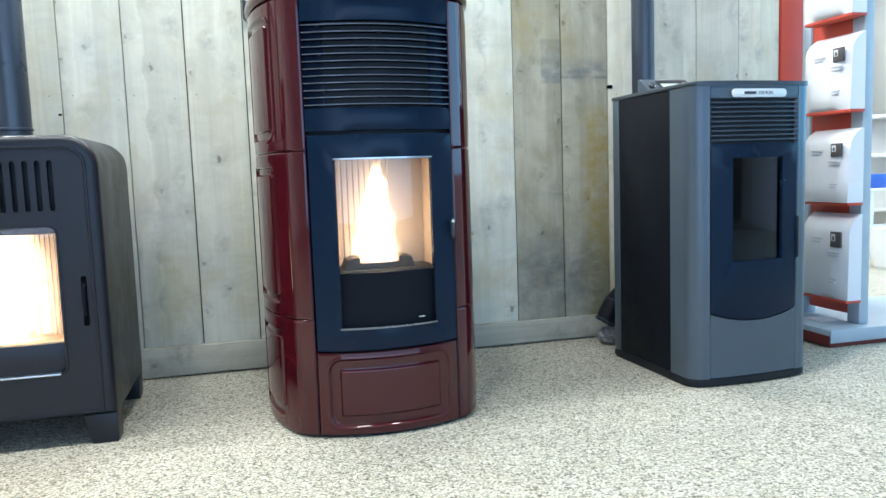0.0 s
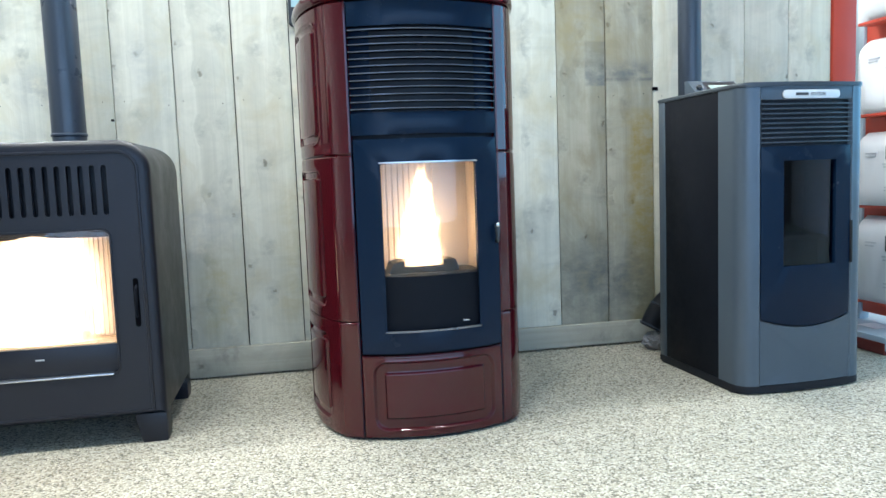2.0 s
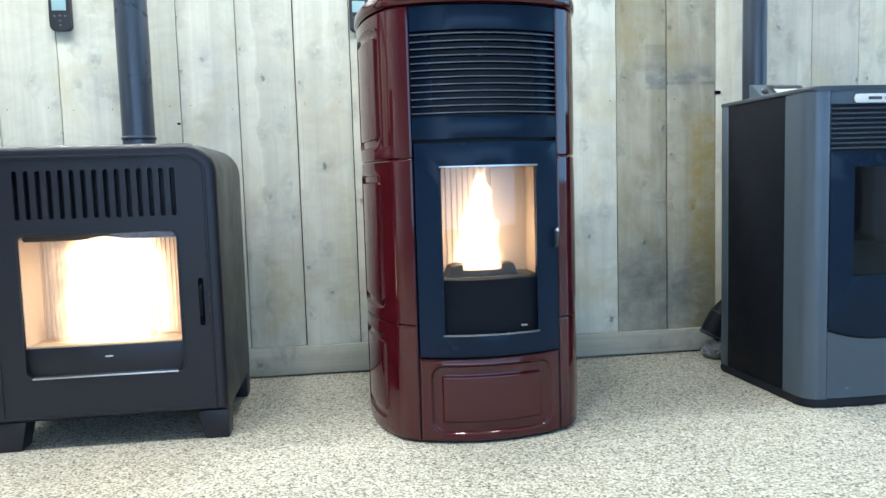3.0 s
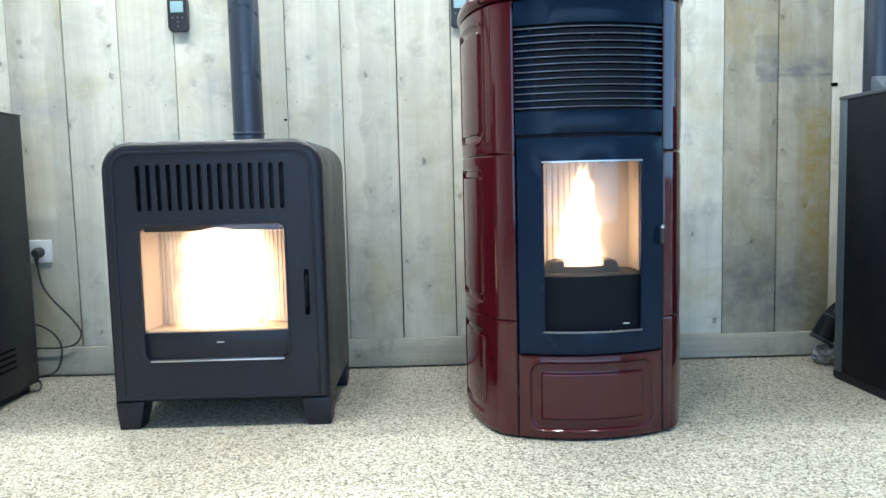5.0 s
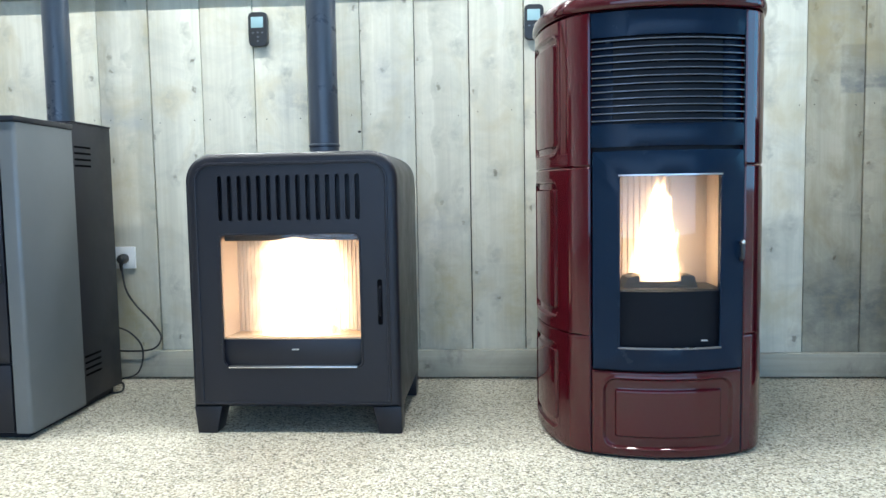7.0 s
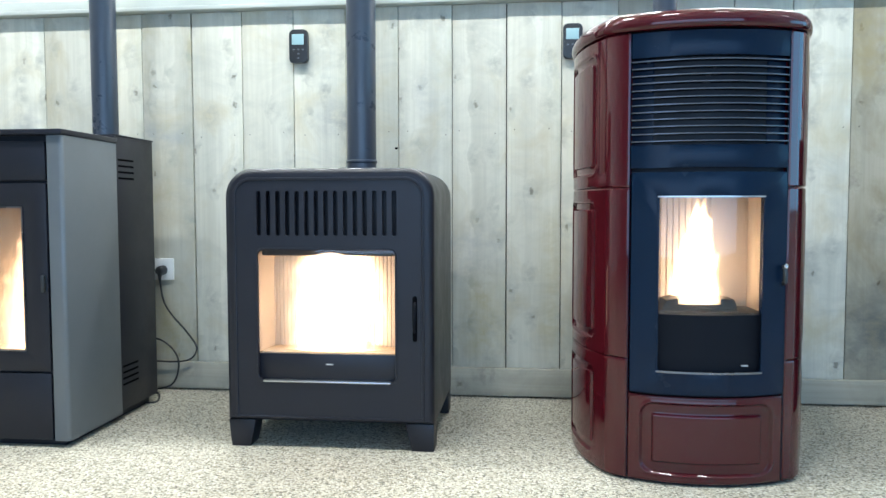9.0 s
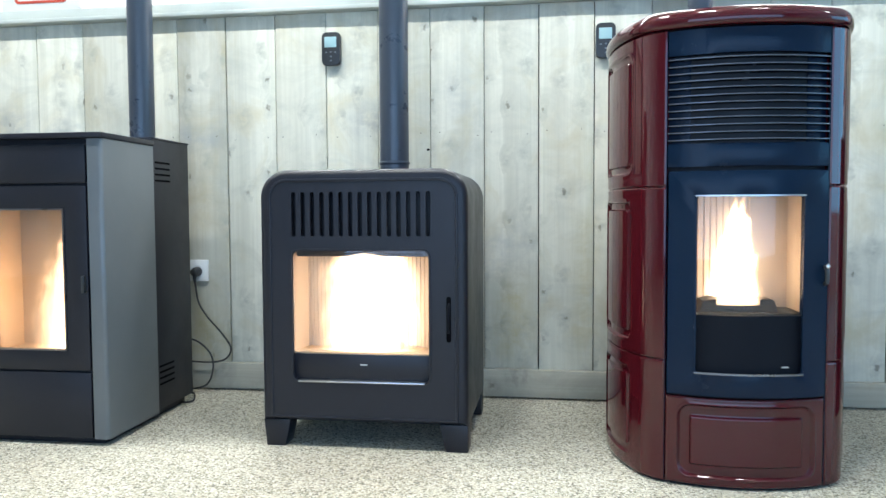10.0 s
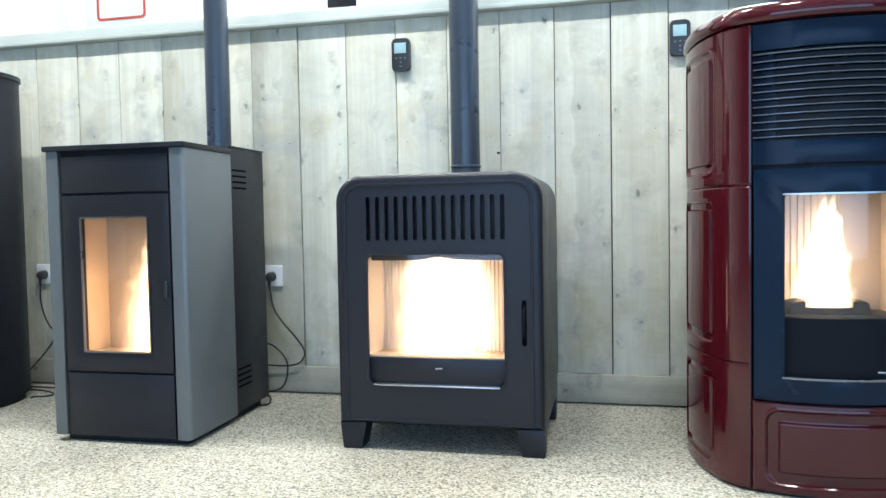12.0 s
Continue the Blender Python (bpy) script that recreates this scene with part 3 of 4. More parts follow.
def red_stove():
    st = thing("pellet_stove", 0.370, 1.147, 0.0, 1.5, "tall burgundy ceramic pellet stove with black door, lit fire inside", "stove", "stoves along the wall")
    full = side_curve()
    foot = [(x, front_bow(x)) for x in [0.2 - 0.4 * i / 24 for i in range(25)]]
    right = dense(full, 0.004)
    left = [(-x, y) for x, y in right][::-1]
    plan = [(-x, y) for x, y in full][::-1] + foot[::-1][1:-1] + full
    shrink = [(x * 0.94, 0.02 + y * 0.95) for x, y in plan]
    part("lower_body", prism(shrink, 0.012, 0.43, "z"), M_MATT, st)
    part("upper_body", prism(shrink, 0.80, 1.185, "z"), M_MATT, st)
    part("rear_body", prism([(x, max(0.187, y)) for x, y in shrink if y > 0.05], 0.431, 0.799, "z"), M_MATT, st)
    part("plinth", prism([(x * 0.955, 0.012 + y * 0.96) for x, y in plan], 0.0, 0.016, "z"), M_MATT, st)
    # ceramic side tiles, three a side
    length = sum(math.dist(a, b) for a, b in zip(right, right[1:]))
    for z0, z1 in ((0.008, 0.3285), (0.330, 0.7825), (0.784, 1.1835)):
        zc, hz = (z0 + z1) / 2, (z1 - z0) / 2 - 0.038
        part("side_tile", tile(right, z0, z1, (0.245, zc, 0.125, hz, 0.03, 0.019, 0.007)), M_RED, st)
        part("side_tile", tile(left, z0, z1, (length - 0.245, zc, 0.125, hz, 0.03, 0.019, 0.007)), M_RED, st)
    # ceramic drawer front
    drawer = dense([(x, front_bow(x)) for x in [-0.196 + 0.392 * i / 40 for i in range(41)]], 0.0026)
    wide = sum(math.dist(a, b) for a, b in zip(drawer, drawer[1:]))
    part("drawer_front", tile(drawer, 0.008, 0.237, (wide / 2, 0.124, 0.170, 0.093, 0.034, 0.027, 0.0075), 0.018, 95), M_RED, st, "burgundy glazed panel with a moulded rectangle")
    # lid
    lid = bmesh.new()
    rows = []
    for off, z in ((-0.02, 1.187), (-0.002, 1.187), (0.004, 1.190), (0.007, 1.198), (0.007, 1.208), (0.004, 1.219), (-0.003, 1.228), (-0.014, 1.235), (-0.035, 1.239)):
        row = []
        n = len(plan)
        for i in range(n):
            d = (Vector(plan[(i + 1) % n]) - Vector(plan[i - 1])).normalized()
            q = Vector(plan[i]) + Vector((d.y, -d.x)) * off
            row.append(lid.verts.new((q.x, q.y, z)))
        rows.append(row)
    for a, b in zip(rows, rows[1:]):
        for i in range(len(plan)):
            j = (i + 1) % len(plan)
            lid.faces.new((a[i], a[j], b[j], b[i]))
    lid.faces.new(rows[0][::-1])
    lid.faces.new(rows[-1])
    part("lid", lid, M_RED, st, "glazed burgundy top with rounded rim", 60)
    # upper black panel with louvres
    xs = [-0.195 + 0.39 * i / 24 for i in range(25)]

    def bowed_bar(z0, z1, y0, depth, x0=-0.195, x1=0.195, tilt=0.0, bev=0.002):
        bm = bmesh.new()
        pts = [x0 + (x1 - x0) * i / 24 for i in range(25)]
        cols = []
        for x in pts:
            b = front_bow(x)
            cols.append([bm.verts.new((x, y + b, z)) for y, z in ((y0, z0), (y0 + tilt, z1), (y0 + depth, z1), (y0 + depth, z0))])
        for a, c in zip(cols, cols[1:]):
            for i in range(4):
                bm.faces.new((a[i], a[(i + 1) % 4], c[(i + 1) % 4], c[i]))
        bm.faces.new(cols[0])
        bm.faces.new(cols[-1][::-1])
        bevelled(bm, [e for e in bm.edges if abs(e.verts[0].co.x - e.verts[1].co.x) > 1e-5], bev, 2)
        return bm

    part("top_panel", bowed_bar(1.117, 1.181, 0.004, 0.02), M_SATIN, st)
    part("lower_panel", bowed_bar(0.833, 0.892, 0.004, 0.02), M_SATIN, st)
    for i in range(12):
        z = 0.8995 + i * 0.0187
        blade = part("louvre", bowed_bar(z, z + 0.004, 0.004, 0.034, bev=0.0012), M_LOUVRE_SHADE, st, "thin bowed louvre blade")
        # added paler strip: the lamp highlight along each blade, put into the colour
        part("blade_highlight", bowed_bar(z + 0.0006, z + 0.0034, 0.0005, 0.0032, bev=0.0011), M_EDGE_GLINT, blade, "pale rounded strip for the highlight on the blade's front edge")
    part("louvre_backing", bowed_bar(0.8925, 1.1165, 0.044, 0.008, bev=0), M_LOUVRE_SHADE, st)
    for s in (-1, 1):
        x0, x1 = sorted((s * 0.14, s * 0.194))
        part("louvre_cheek", bowed_bar(0.893, 1.116, 0.022, 0.01, x0, x1, bev=0.001), M_SATIN, st)
        part("side_gap", box(min(s * 0.196, s * 0.206), max(s * 0.196, s * 0.206), 0.006, 0.05, 0.014, 1.184, 0.001), M_SATIN, st)
    # door: bowed frame, glass, lower plate
    outer = rr(-0.193, 0.193, 0.243, 0.822, 0.004, 2, 16)
    inner = rr(-0.130, 0.131, 0.303, 0.758, 0.006, 2, 16)
    door = part("door", ring(outer, inner, -0.004, 0.024, front_bow, 0.002), M_SATIN, st, "black bowed steel door with glass window")
    lip_o = rr(-0.133, 0.134, 0.300, 0.761, 0.007, 2, 16)
    lip_i = rr(-0.128, 0.129, 0.305, 0.756, 0.006, 2, 16)
    part("window_rim", ring(lip_o, lip_i, -0.006, 0.0, front_bow, 0.001), M_SATIN, door)
    part("upper_rim", bowed_bar(0.7565, 0.7605, -0.0075, 0.004, -0.132, 0.133, bev=0.001), M_LIP, door, "thin bright rim above the glass")
    part("lower_rim", bowed_bar(0.3005, 0.3055, -0.0075, 0.004, -0.132, 0.133, bev=0.002), M_STEEL, door)
    part("window_glass", bowed_bar(0.452, 0.764, 0.012, 0.003, -0.138, 0.141, bev=0), M_GLASS, door).visible_shadow = False
    part("lower_plate", bowed_bar(0.292, 0.452, 0.010, 0.008, -0.138, 0.141), M_FLANK, door)
    part("badge", box(0.082, 0.099, -0.030, -0.026, 0.3185, 0.3222, 0.001), M_BADGE, door, "tiny bright badge")
    part("handle", tube([(0.188, -0.006, 0.532), (0.188, -0.022, 0.537), (0.188, -0.024, 0.555), (0.188, -0.022, 0.573), (0.188, -0.006, 0.578)], 0.0055, 10), M_PLASTIC, door)
    part("handle_cap", lathe([(0.004, 0.574), (0.0062, 0.577), (0.0062, 0.583), (0.003, 0.586)], 12, 0.188, -0.024), M_CHROME, door)
    # firebox
    part("firebox_back", ribbed(-0.15, 0.05, 0.165, 0.44, 0.79, 0.0165, 0.006), M_LINER, st, "fluted beige fire liner")
    part("firebox_plate", box(0.05, 0.15, 0.160, 0.18, 0.44, 0.79, 0.002), M_LINER, st, "plain beige fire liner")
    for s in (-1, 1):
        x0, x1 = sorted((s * 0.150, s * 0.165))
        part("firebox_side", box(x0, x1, 0.03, 0.175, 0.44, 0.79, 0.001), M_LINER, st)
    part("firebox_top", box(-0.165, 0.165, 0.03, 0.185, 0.79, 0.80, 0.001), M_SOOT, st)
    part("firebox_floor", box(-0.165, 0.165, 0.018, 0.185, 0.43, 0.452, 0.001), M_SOOT, st)
    part("brazier", prism([(-0.105, 0.452), (0.095, 0.452), (0.085, 0.483), (0.055, 0.487), (0.03, 0.480), (-0.04, 0.480), (-0.065, 0.487), (-0.092, 0.480)], 0.045, 0.13, "y", 0.003), M_SOOT, st, "sooty cast burner pot")
    fire = flame_mat("fire_red_stove", -0.008, 0.060, 0.462, 0.775, 1.15, 0.6, 6.0, (1.0, 0.80, 0.55), (1.0, 0.60, 0.30), 0.02, 0.9)
    tagged(part("flame", flame_veils(-0.006, 0.125, 0.095, 0.05, 0.470, 0.785, 2), fire, st, "bright yellow-white flame"), kind="stuff")
    st.scale = (1.018, 1.0, 1.0)
    return st


red_stove()


# ---- round-shouldered black stove on legs ----
def black_stove():
    cx, w = -0.690, 0.319
    st = thing("pellet_stove", cx, 1.305, 0.0, 0.0, "low black steel stove on four legs, rounded shoulders, bright fire", "stove", "stoves along the wall")
    D = 0.515

    def shell(off, z0):
        """An arch outline: square foot, rounded shoulders."""
        top, r = 0.850 - off, 0.085 - off
        a = w - off
        pts = [(-a, z0), (a, z0)]
        pts += [(a - r + r * math.cos(radians(t)), top - r + r * math.sin(radians(t))) for t in range(0, 91, 9)]
        pts += [(-a + r + r * math.cos(radians(t)), top - r + r * math.sin(radians(t))) for t in range(90, 181, 9)]
        return pts

    hull = bmesh.new()
    rows = []
    for off, y in ((0.030, 0.0), (0.018, 0.0), (0.007, 0.004), (0.001, 0.013), (0.0, 0.025), (0.0, D - 0.01), (0.008, D)):
        rows.append([hull.verts.new((x, y, z)) for x, z in shell(off, 0.082 + min(off, 0.012))])
    for a, b in zip(rows, rows[1:]):
        for i in range(len(a)):
            j = (i + 1) % len(a)
            hull.faces.new((a[i], a[j], b[j], b[i]))
    hull.faces.new(rows[-1][::-1])
    part("body", hull, M_BLACK, st, "black steel shell with rounded shoulders", 40)
    # front plate with the slots and window cut through
    rim = shell(0.030, 0.094)
    slots = []
    for i in range(15):
        sx = -0.211 + i * (0.413 / 14)
        slots.append(rr(sx - 0.0068, sx + 0.0068, 0.648, 0.782, 0.0066, 4))
    win = rr(-0.219, 0.205, 0.207, 0.607, 0.022, 5, 3)
    front = part("front_plate", holed([rim, win] + slots, 0.0, 0.014), M_BLACK, st, "front with fifteen upright slots and window")
    bead_o, bead_i = shell(0.028, 0.092), shell(0.037, 0.101)
    part("front_bead", ring(bead_o, bead_i, -0.004, 0.004, bev=0.003), M_BLACK, front)
    part("slot_backing", box(-0.23, 0.22, 0.024, 0.030, 0.640, 0.80, 0.001), M_MATT, st)
    part("window_rim", ring(rr(-0.223, 0.209, 0.203, 0.611, 0.025, 5, 3), rr(-0.217, 0.203, 0.209, 0.605, 0.021, 5, 3), -0.004, 0.008, bev=0.0025), M_BLACK, front, "pressed rim round the window")
    part("window_lip", box(-0.203, 0.189, -0.0055, 0.012, 0.2045, 0.2105, 0.002), M_LIP, front, "bright lower lip")
    part("lower_plate", box(-0.219, 0.205, 0.012, 0.02, 0.207, 0.289, 0.001), M_BLACK, front)
    part("badge", box(-0.011, 0.011, 0.008, 0.013, 0.2560, 0.2600, 0.001), M_BADGE, front, "tiny bright badge")
    part("window_glass", box(-0.218, 0.204, 0.016, 0.019, 0.289, 0.606, 0), M_GLASS, front).visible_shadow = False
    # latch slot with its lever
    # dark plate on the front in place of the recess's shade
    part("handle_recess", prism(rr(0.2555, 0.2695, 0.334, 0.470, 0.006, 4), -0.0015, 0.004, "y"), M_VOID, front)
    part("handle", tube([(0.2615, 0.004, 0.358), (0.2615, -0.009, 0.372), (0.2625, -0.012, 0.405), (0.2635, -0.009, 0.440), (0.2635, 0.004, 0.452)], 0.004, 8), M_FLANK, front, "slim black lever in an upright slot")
    # firebox
    for s in (-1, 1):
        a, b = s * 0.214 - 0.007, s * 0.202 - 0.007
        pts = [(a, 0.022), (b, 0.128), (b + s * 0.012, 0.128), (a + s * 0.012, 0.022)]
        part("firebox_side", prism(pts, 0.285, 0.64, "z"), M_LINER, st)
    part("firebox_back", ribbed(-0.212, 0.198, 0.128, 0.29, 0.64, 0.0125, 0.004), M_LINER, st, "fluted beige fire liner")
    part("firebox_top", box(-0.23, 0.216, 0.022, 0.20, 0.626, 0.645, 0.001), M_SOOT, st)
    # brown tone carries the shade on the firebox floor
    part("firebox_floor", box(-0.23, 0.216, 0.022, 0.20, 0.275, 0.293, 0.001), M_LINER_BROWN, st)
    part("lintel", box(-0.214, 0.200, 0.030, 0.060, 0.586, 0.625, 0.004), M_SOOT, st, "sooty plate over the fire")
    part("brazier", box(-0.115, 0.105, 0.070, 0.122, 0.293, 0.312, 0.006), M_SOOT, st, "sooty cast burner pot")
    fire = flame_mat("fire_black_stove", 0.012, 0.130, 0.275, 0.660, 7.0, 0.75, 4.0, (1.0, 0.82, 0.60), (1.0, 0.66, 0.36), 0.0, 0.15)
    tagged(part("flame", flame_veils(0.0, 0.198, 0.075, 0.045, 0.300, 0.624, 2), fire, st, "white-hot wide flame"), kind="stuff")
    # legs: tapered pressed-steel corners
    for sx in (-1, 1):
        for y0, y1 in ((0.006, 0.085), (D - 0.085, D - 0.006)):
            leg = bmesh.new()
            edge = sx * (w - 0.001)
            top_in, low_in = edge - sx * 0.086, edge - sx * 0.068
            lowo = edge - sx * 0.008 * (0 if sx > 0 else 1)
            vs = [leg.verts.new(p) for p in ((edge, y0, 0.084), (top_in, y0, 0.084), (top_in, y1, 0.084), (edge, y1, 0.084), (lowo, y0 + 0.002, 0.0), (low_in, y0 + 0.002, 0.0), (low_in, y1 - 0.006, 0.0), (lowo, y1 - 0.006, 0.0))]
            for f in ((0, 1, 2, 3), (7, 6, 5, 4), (0, 4, 5, 1), (1, 5, 6, 2), (2, 6, 7, 3), (3, 7, 4, 0)):
                leg.faces.new([vs[i] for i in f])
            bevelled(leg, leg.edges[:], 0.003, 2)
            part("leg", leg, M_BLACK, st)
    part("knob", lathe([(0.003, 0.85), (0.003, 0.862), (0.011, 0.864), (0.011, 0.870), (0.004, 0.873)], 14, -0.055, 0.42), M_PLASTIC, st)
    return st


black_stove()


def flue_pipe(x, y, z0, z1, r, label):
    p = thing("flue_pipe", x, y, z0, 0, label, "flue pipe", "stove flue pipes")
    part("pipe", lathe([(r, 0.0), (r, z1 - z0)], 40), M_PIPE, p)
    part("collar", lathe([(r + 0.0015, 0.0), (r + 0.005, 0.002), (r + 0.005, 0.012), (r + 0.0015, 0.014)], 40), M_PIPE, p)
    part("joint_bead", lathe([(r, 0.041), (r + 0.003, 0.044), (r + 0.0035, 0.047), (r + 0.003, 0.050), (r, 0.053)], 40), M_PIPE, p)
    return p


flue_pipe(-0.680, 1.745, 0.846, 3.5, 0.0515, "straight black enamelled flue pipe rising from the low stove")
flue_pipe(0.364, 1.775, 0.10, 3.5, 0.040, "straight black flue pipe behind the burgundy stove")
flue_pipe(-1.655, 1.775, 0.10, 3.5, 0.0455, "straight black flue pipe behind the grey-sided stove")
flue_pipe(1.538, 1.815, 0.10, 3.5, 0.0435, "straight black flue pipe behind the blue-grey stove")


# ---- grey-sided stove ----
def side_stove():
    x0, x1 = -1.978, -1.478
    cx = (x0 + x1) / 2
    st = thing("pellet_stove", cx, 1.230, 0.0, 0.6, "upright black pellet stove with grey side panels, fire burning", "stove", "stoves along the wall")
    h = (x1 - x0) / 2
    part("middle_body", box(-h + 0.012, h - 0.012, 0.183, 0.30, 0.022, 0.951, 0.002), M_MATT, st)
    part("lower_body", box(-h + 0.012, h - 0.012, 0.021, 0.182, 0.022, 0.274, 0.002), M_MATT, st)
    part("upper_body", box(-h + 0.012, h - 0.012, 0.021, 0.182, 0.766, 0.951, 0.002), M_MATT, st)
    part("rear_body", box(-h + 0.006, h - 0.006, 0.306, 0.572, 0.03, 0.976, 0.003), M_BLACK, st)
    for sx in (-1, 1):
        pts = [(sx * (h - 0.048), 0.0), (sx * (h - 0.012), 0.0)] + [(sx * (h - 0.012 + 0.012 * math.sin(radians(t))), 0.012 - 0.012 * math.cos(radians(t))) for t in range(15, 91, 15)] + [(sx * h, 0.305), (sx * (h - 0.012), 0.305), (sx * (h - 0.012), 0.03), (sx * (h - 0.048), 0.03)]
        part("side_panel", prism(pts, 0.022, 0.950, "z", 0.0015), M_GREY, st, "mid-grey lacquered side panel")
        for n, zz in ((4, 0.83), (4, 0.115)):
            for i in range(n):
                # flush dark bars, not cut through: the slots' shade as colour
                part("vent_slot", prism(rr(0.325, 0.430, zz + i * 0.021, zz + i * 0.021 + 0.007, 0.003, 3), sx * (h - 0.0075), sx * (h - 0.0055), "x"), M_VOID, st)
    part("top", box(-h - 0.004, h + 0.004, -0.008, 0.31, 0.951, 0.968, 0.003), M_BLACK, st, "flat dark steel top")
    part("rear_top", box(-h + 0.004, h - 0.004, 0.312, 0.576, 0.976, 0.982, 0.002), M_BLACK, st)
    a = h - 0.057
    part("upper_panel", box(-a, a, 0.003, 0.02, 0.815, 0.932, 0.002), M_BLACK, st)
    outer, inner = rr(-a, a, 0.236, 0.806, 0.003, 2, 2), rr(-0.124, 0.116, 0.300, 0.734, 0.005, 2, 2)
    door = part("door", ring(outer, inner, 0.002, 0.02, bev=0.0015), M_BLACK, st, "black steel door with tall window")
    part("window_rim", ring(rr(-0.127, 0.119, 0.297, 0.737, 0.006, 2, 2), rr(-0.122, 0.114, 0.302, 0.732, 0.005, 2, 2), -0.001, 0.006), M_STEEL, door, "thin bright rim")
    part("window_glass", box(-0.125, 0.117, 0.012, 0.015, 0.299, 0.735, 0), M_GLASS, door).visible_shadow = False
    part("handle", box(a - 0.016, a - 0.006, -0.012, 0.004, 0.478, 0.530, 0.003), M_PLASTIC, door)
    part("lower_panel", box(-a, a, 0.003, 0.02, 0.024, 0.229, 0.002), M_BLACK, st)
    part("plinth", box(-h + 0.03, h - 0.03, 0.03, 0.55, 0.0, 0.024, 0.002), M_MATT, st)
    part("firebox_back", box(-0.15, 0.15, 0.165, 0.18, 0.28, 0.76, 0.001), M_LINER_BROWN, st)
    for s in (-1, 1):
        p, q = sorted((s * 0.150, s * 0.162))
        part("firebox_side", box(p, q, 0.022, 0.18, 0.28, 0.76, 0.001), M_LINER_BROWN, st)
    part("firebox_floor", box(-0.162, 0.162, 0.022, 0.18, 0.275, 0.287, 0.001), M_LINER_BROWN, st)
    part("firebox_top", box(-0.162, 0.162, 0.022, 0.18, 0.755, 0.765, 0.001), M_SOOT, st)
    fire = flame_mat("fire_side_stove", 0.100, 0.100, 0.260, 0.760, 2.2, 1.1, 3.6, (1.0, 0.78, 0.52), (1.0, 0.60, 0.32), 0.03, 0.45)
    tagged(part("flame", flame_veils(0.01, 0.138, 0.095, 0.05, 0.289, 0.75, 2), fire, st, "tall bright flame"), kind="stuff")
    return st


side_stove()


# ---- blue-grey stove, unlit ----
def corner_stove():
    st = thing("pellet_stove", 1.573, 1.188, 0.0, 2.0, "unlit blue-grey pellet stove with dark sides and slatted grille", "stove", "stoves along the wall")
    h, D = 0.226, 0.490

    def plan(off):
        a, r, f = h - off, 0.052, off
        right = [(a - r + r * math.sin(radians(t)), f + r - r * math.cos(radians(t))) for t in range(0, 91, 10)]
        front = [(x, f - 0.012 * (1 - (x / (a - r)) ** 2)) for x in [-(a - r) + 2 * (a - r) * i / 16 for i in range(1, 16)]]
        left = [(-x, y) for x, y in right][::-1]
        return left + front + right

    whole = plan(0.0) + [(h, D), (-h, D)]
    part("base", prism([(x * 1.006, y) for x, y in whole], 0.006, 0.028, "z", 0.003), M_MATT, st)
    shell = [(x * 0.985, 0.012 + y * 0.97) for x, y in whole]
    part("lower_body", prism(shell, 0.0, 0.36, "z"), M_MATT, st)
    part("upper_body", prism(shell, 0.745, 0.952, "z"), M_MATT, st)
    part("rear_body", box(-h * 0.98, h * 0.98, 0.17, D * 0.97, 0.361, 0.744, 0.0), M_MATT, st)
    for sx in (-1, 1):
        p, q = sorted((sx * 0.115, sx * 0.125))
        part("firebox_side", box(p, q, 0.02, 0.17, 0.36, 0.745, 0.001), M_SOOT, st)
    part("top", prism([(x * 1.012, y * 1.005 - 0.003) for x, y in whole], 0.953, 0.966, "z", 0.004), M_SLAT, st, "blue-grey top plate with rounded corners")
    for sx in (-1, 1):
        corner = [p for p in (plan(0.0) if sx > 0 else [(-x, y) for x, y in plan(0.0)][::-1]) if sx * p[0] > 0.166]
        line = corner if sx > 0 else corner
        line = sorted(line, key=lambda p: (round(p[1], 4), sx * p[0]))
        line = [(sx * 0.166, -0.003)] + line + [(sx * h, 0.122)]
        inner = [(x - sx * 0.010, y + 0.010) for x, y in line][::-1]
        part("corner_column", prism(line + inner, 0.028, 0.953, "z"), M_GREY2, st, "rounded blue-grey corner column")
        p, q = sorted((sx * (h - 0.008), sx * (h - 0.001)))
        part("side_panel", box(p, q, 0.123, 0.446, 0.028, 0.953, 0.002), M_FLANK, st, "near-black side panel")
        p, q = sorted((sx * (h - 0.012), sx * h))
        part("rear_strip", box(p, q, 0.447, D, 0.028, 0.953, 0.002), M_GREY2, st)

    def fb(x):
        return -0.012 * (1 - (x / 0.174) ** 2)

    def strip(xa, xb, z0, z1, y0, depth, mat, name, parent, label="", bev=0.0015):
        bm = bmesh.new()
        cols = []
        for i in range(13):
            x = xa + (xb - xa) * i / 12
            cols.append([bm.verts.new((x, y + fb(x), z)) for y, z in ((y0, z0), (y0, z1), (y0 + depth, z1), (y0 + depth, z0))])
        for a, c in zip(cols, cols[1:]):
            for i in range(4):
                bm.faces.new((a[i], a[(i + 1) % 4], c[(i + 1) % 4], c[i]))
        bm.faces.new(cols[0])
        bm.faces.new(cols[-1][::-1])
        bevelled(bm, [e for e in bm.edges if abs(e.verts[0].co.x - e.verts[1].co.x) > 1e-5], bev, 2)
        return part(name, bm, mat, parent, label)

    strip(-0.163, 0.163, 0.913, 0.953, 0.0, 0.015, M_GREY2, "top_strip", st)
    for i in range(9):
        z = 0.782 + i * 0.0145
        strip(-0.162, 0.162, z, z + 0.0045, 0.0, 0.009, M_SLAT, "grille_slat", st)
    strip(-0.163, 0.163, 0.775, 0.914, 0.024, 0.004, M_VOID, "grille_backing", st, "", 0)
    # door with a curved lower edge
    outer = []
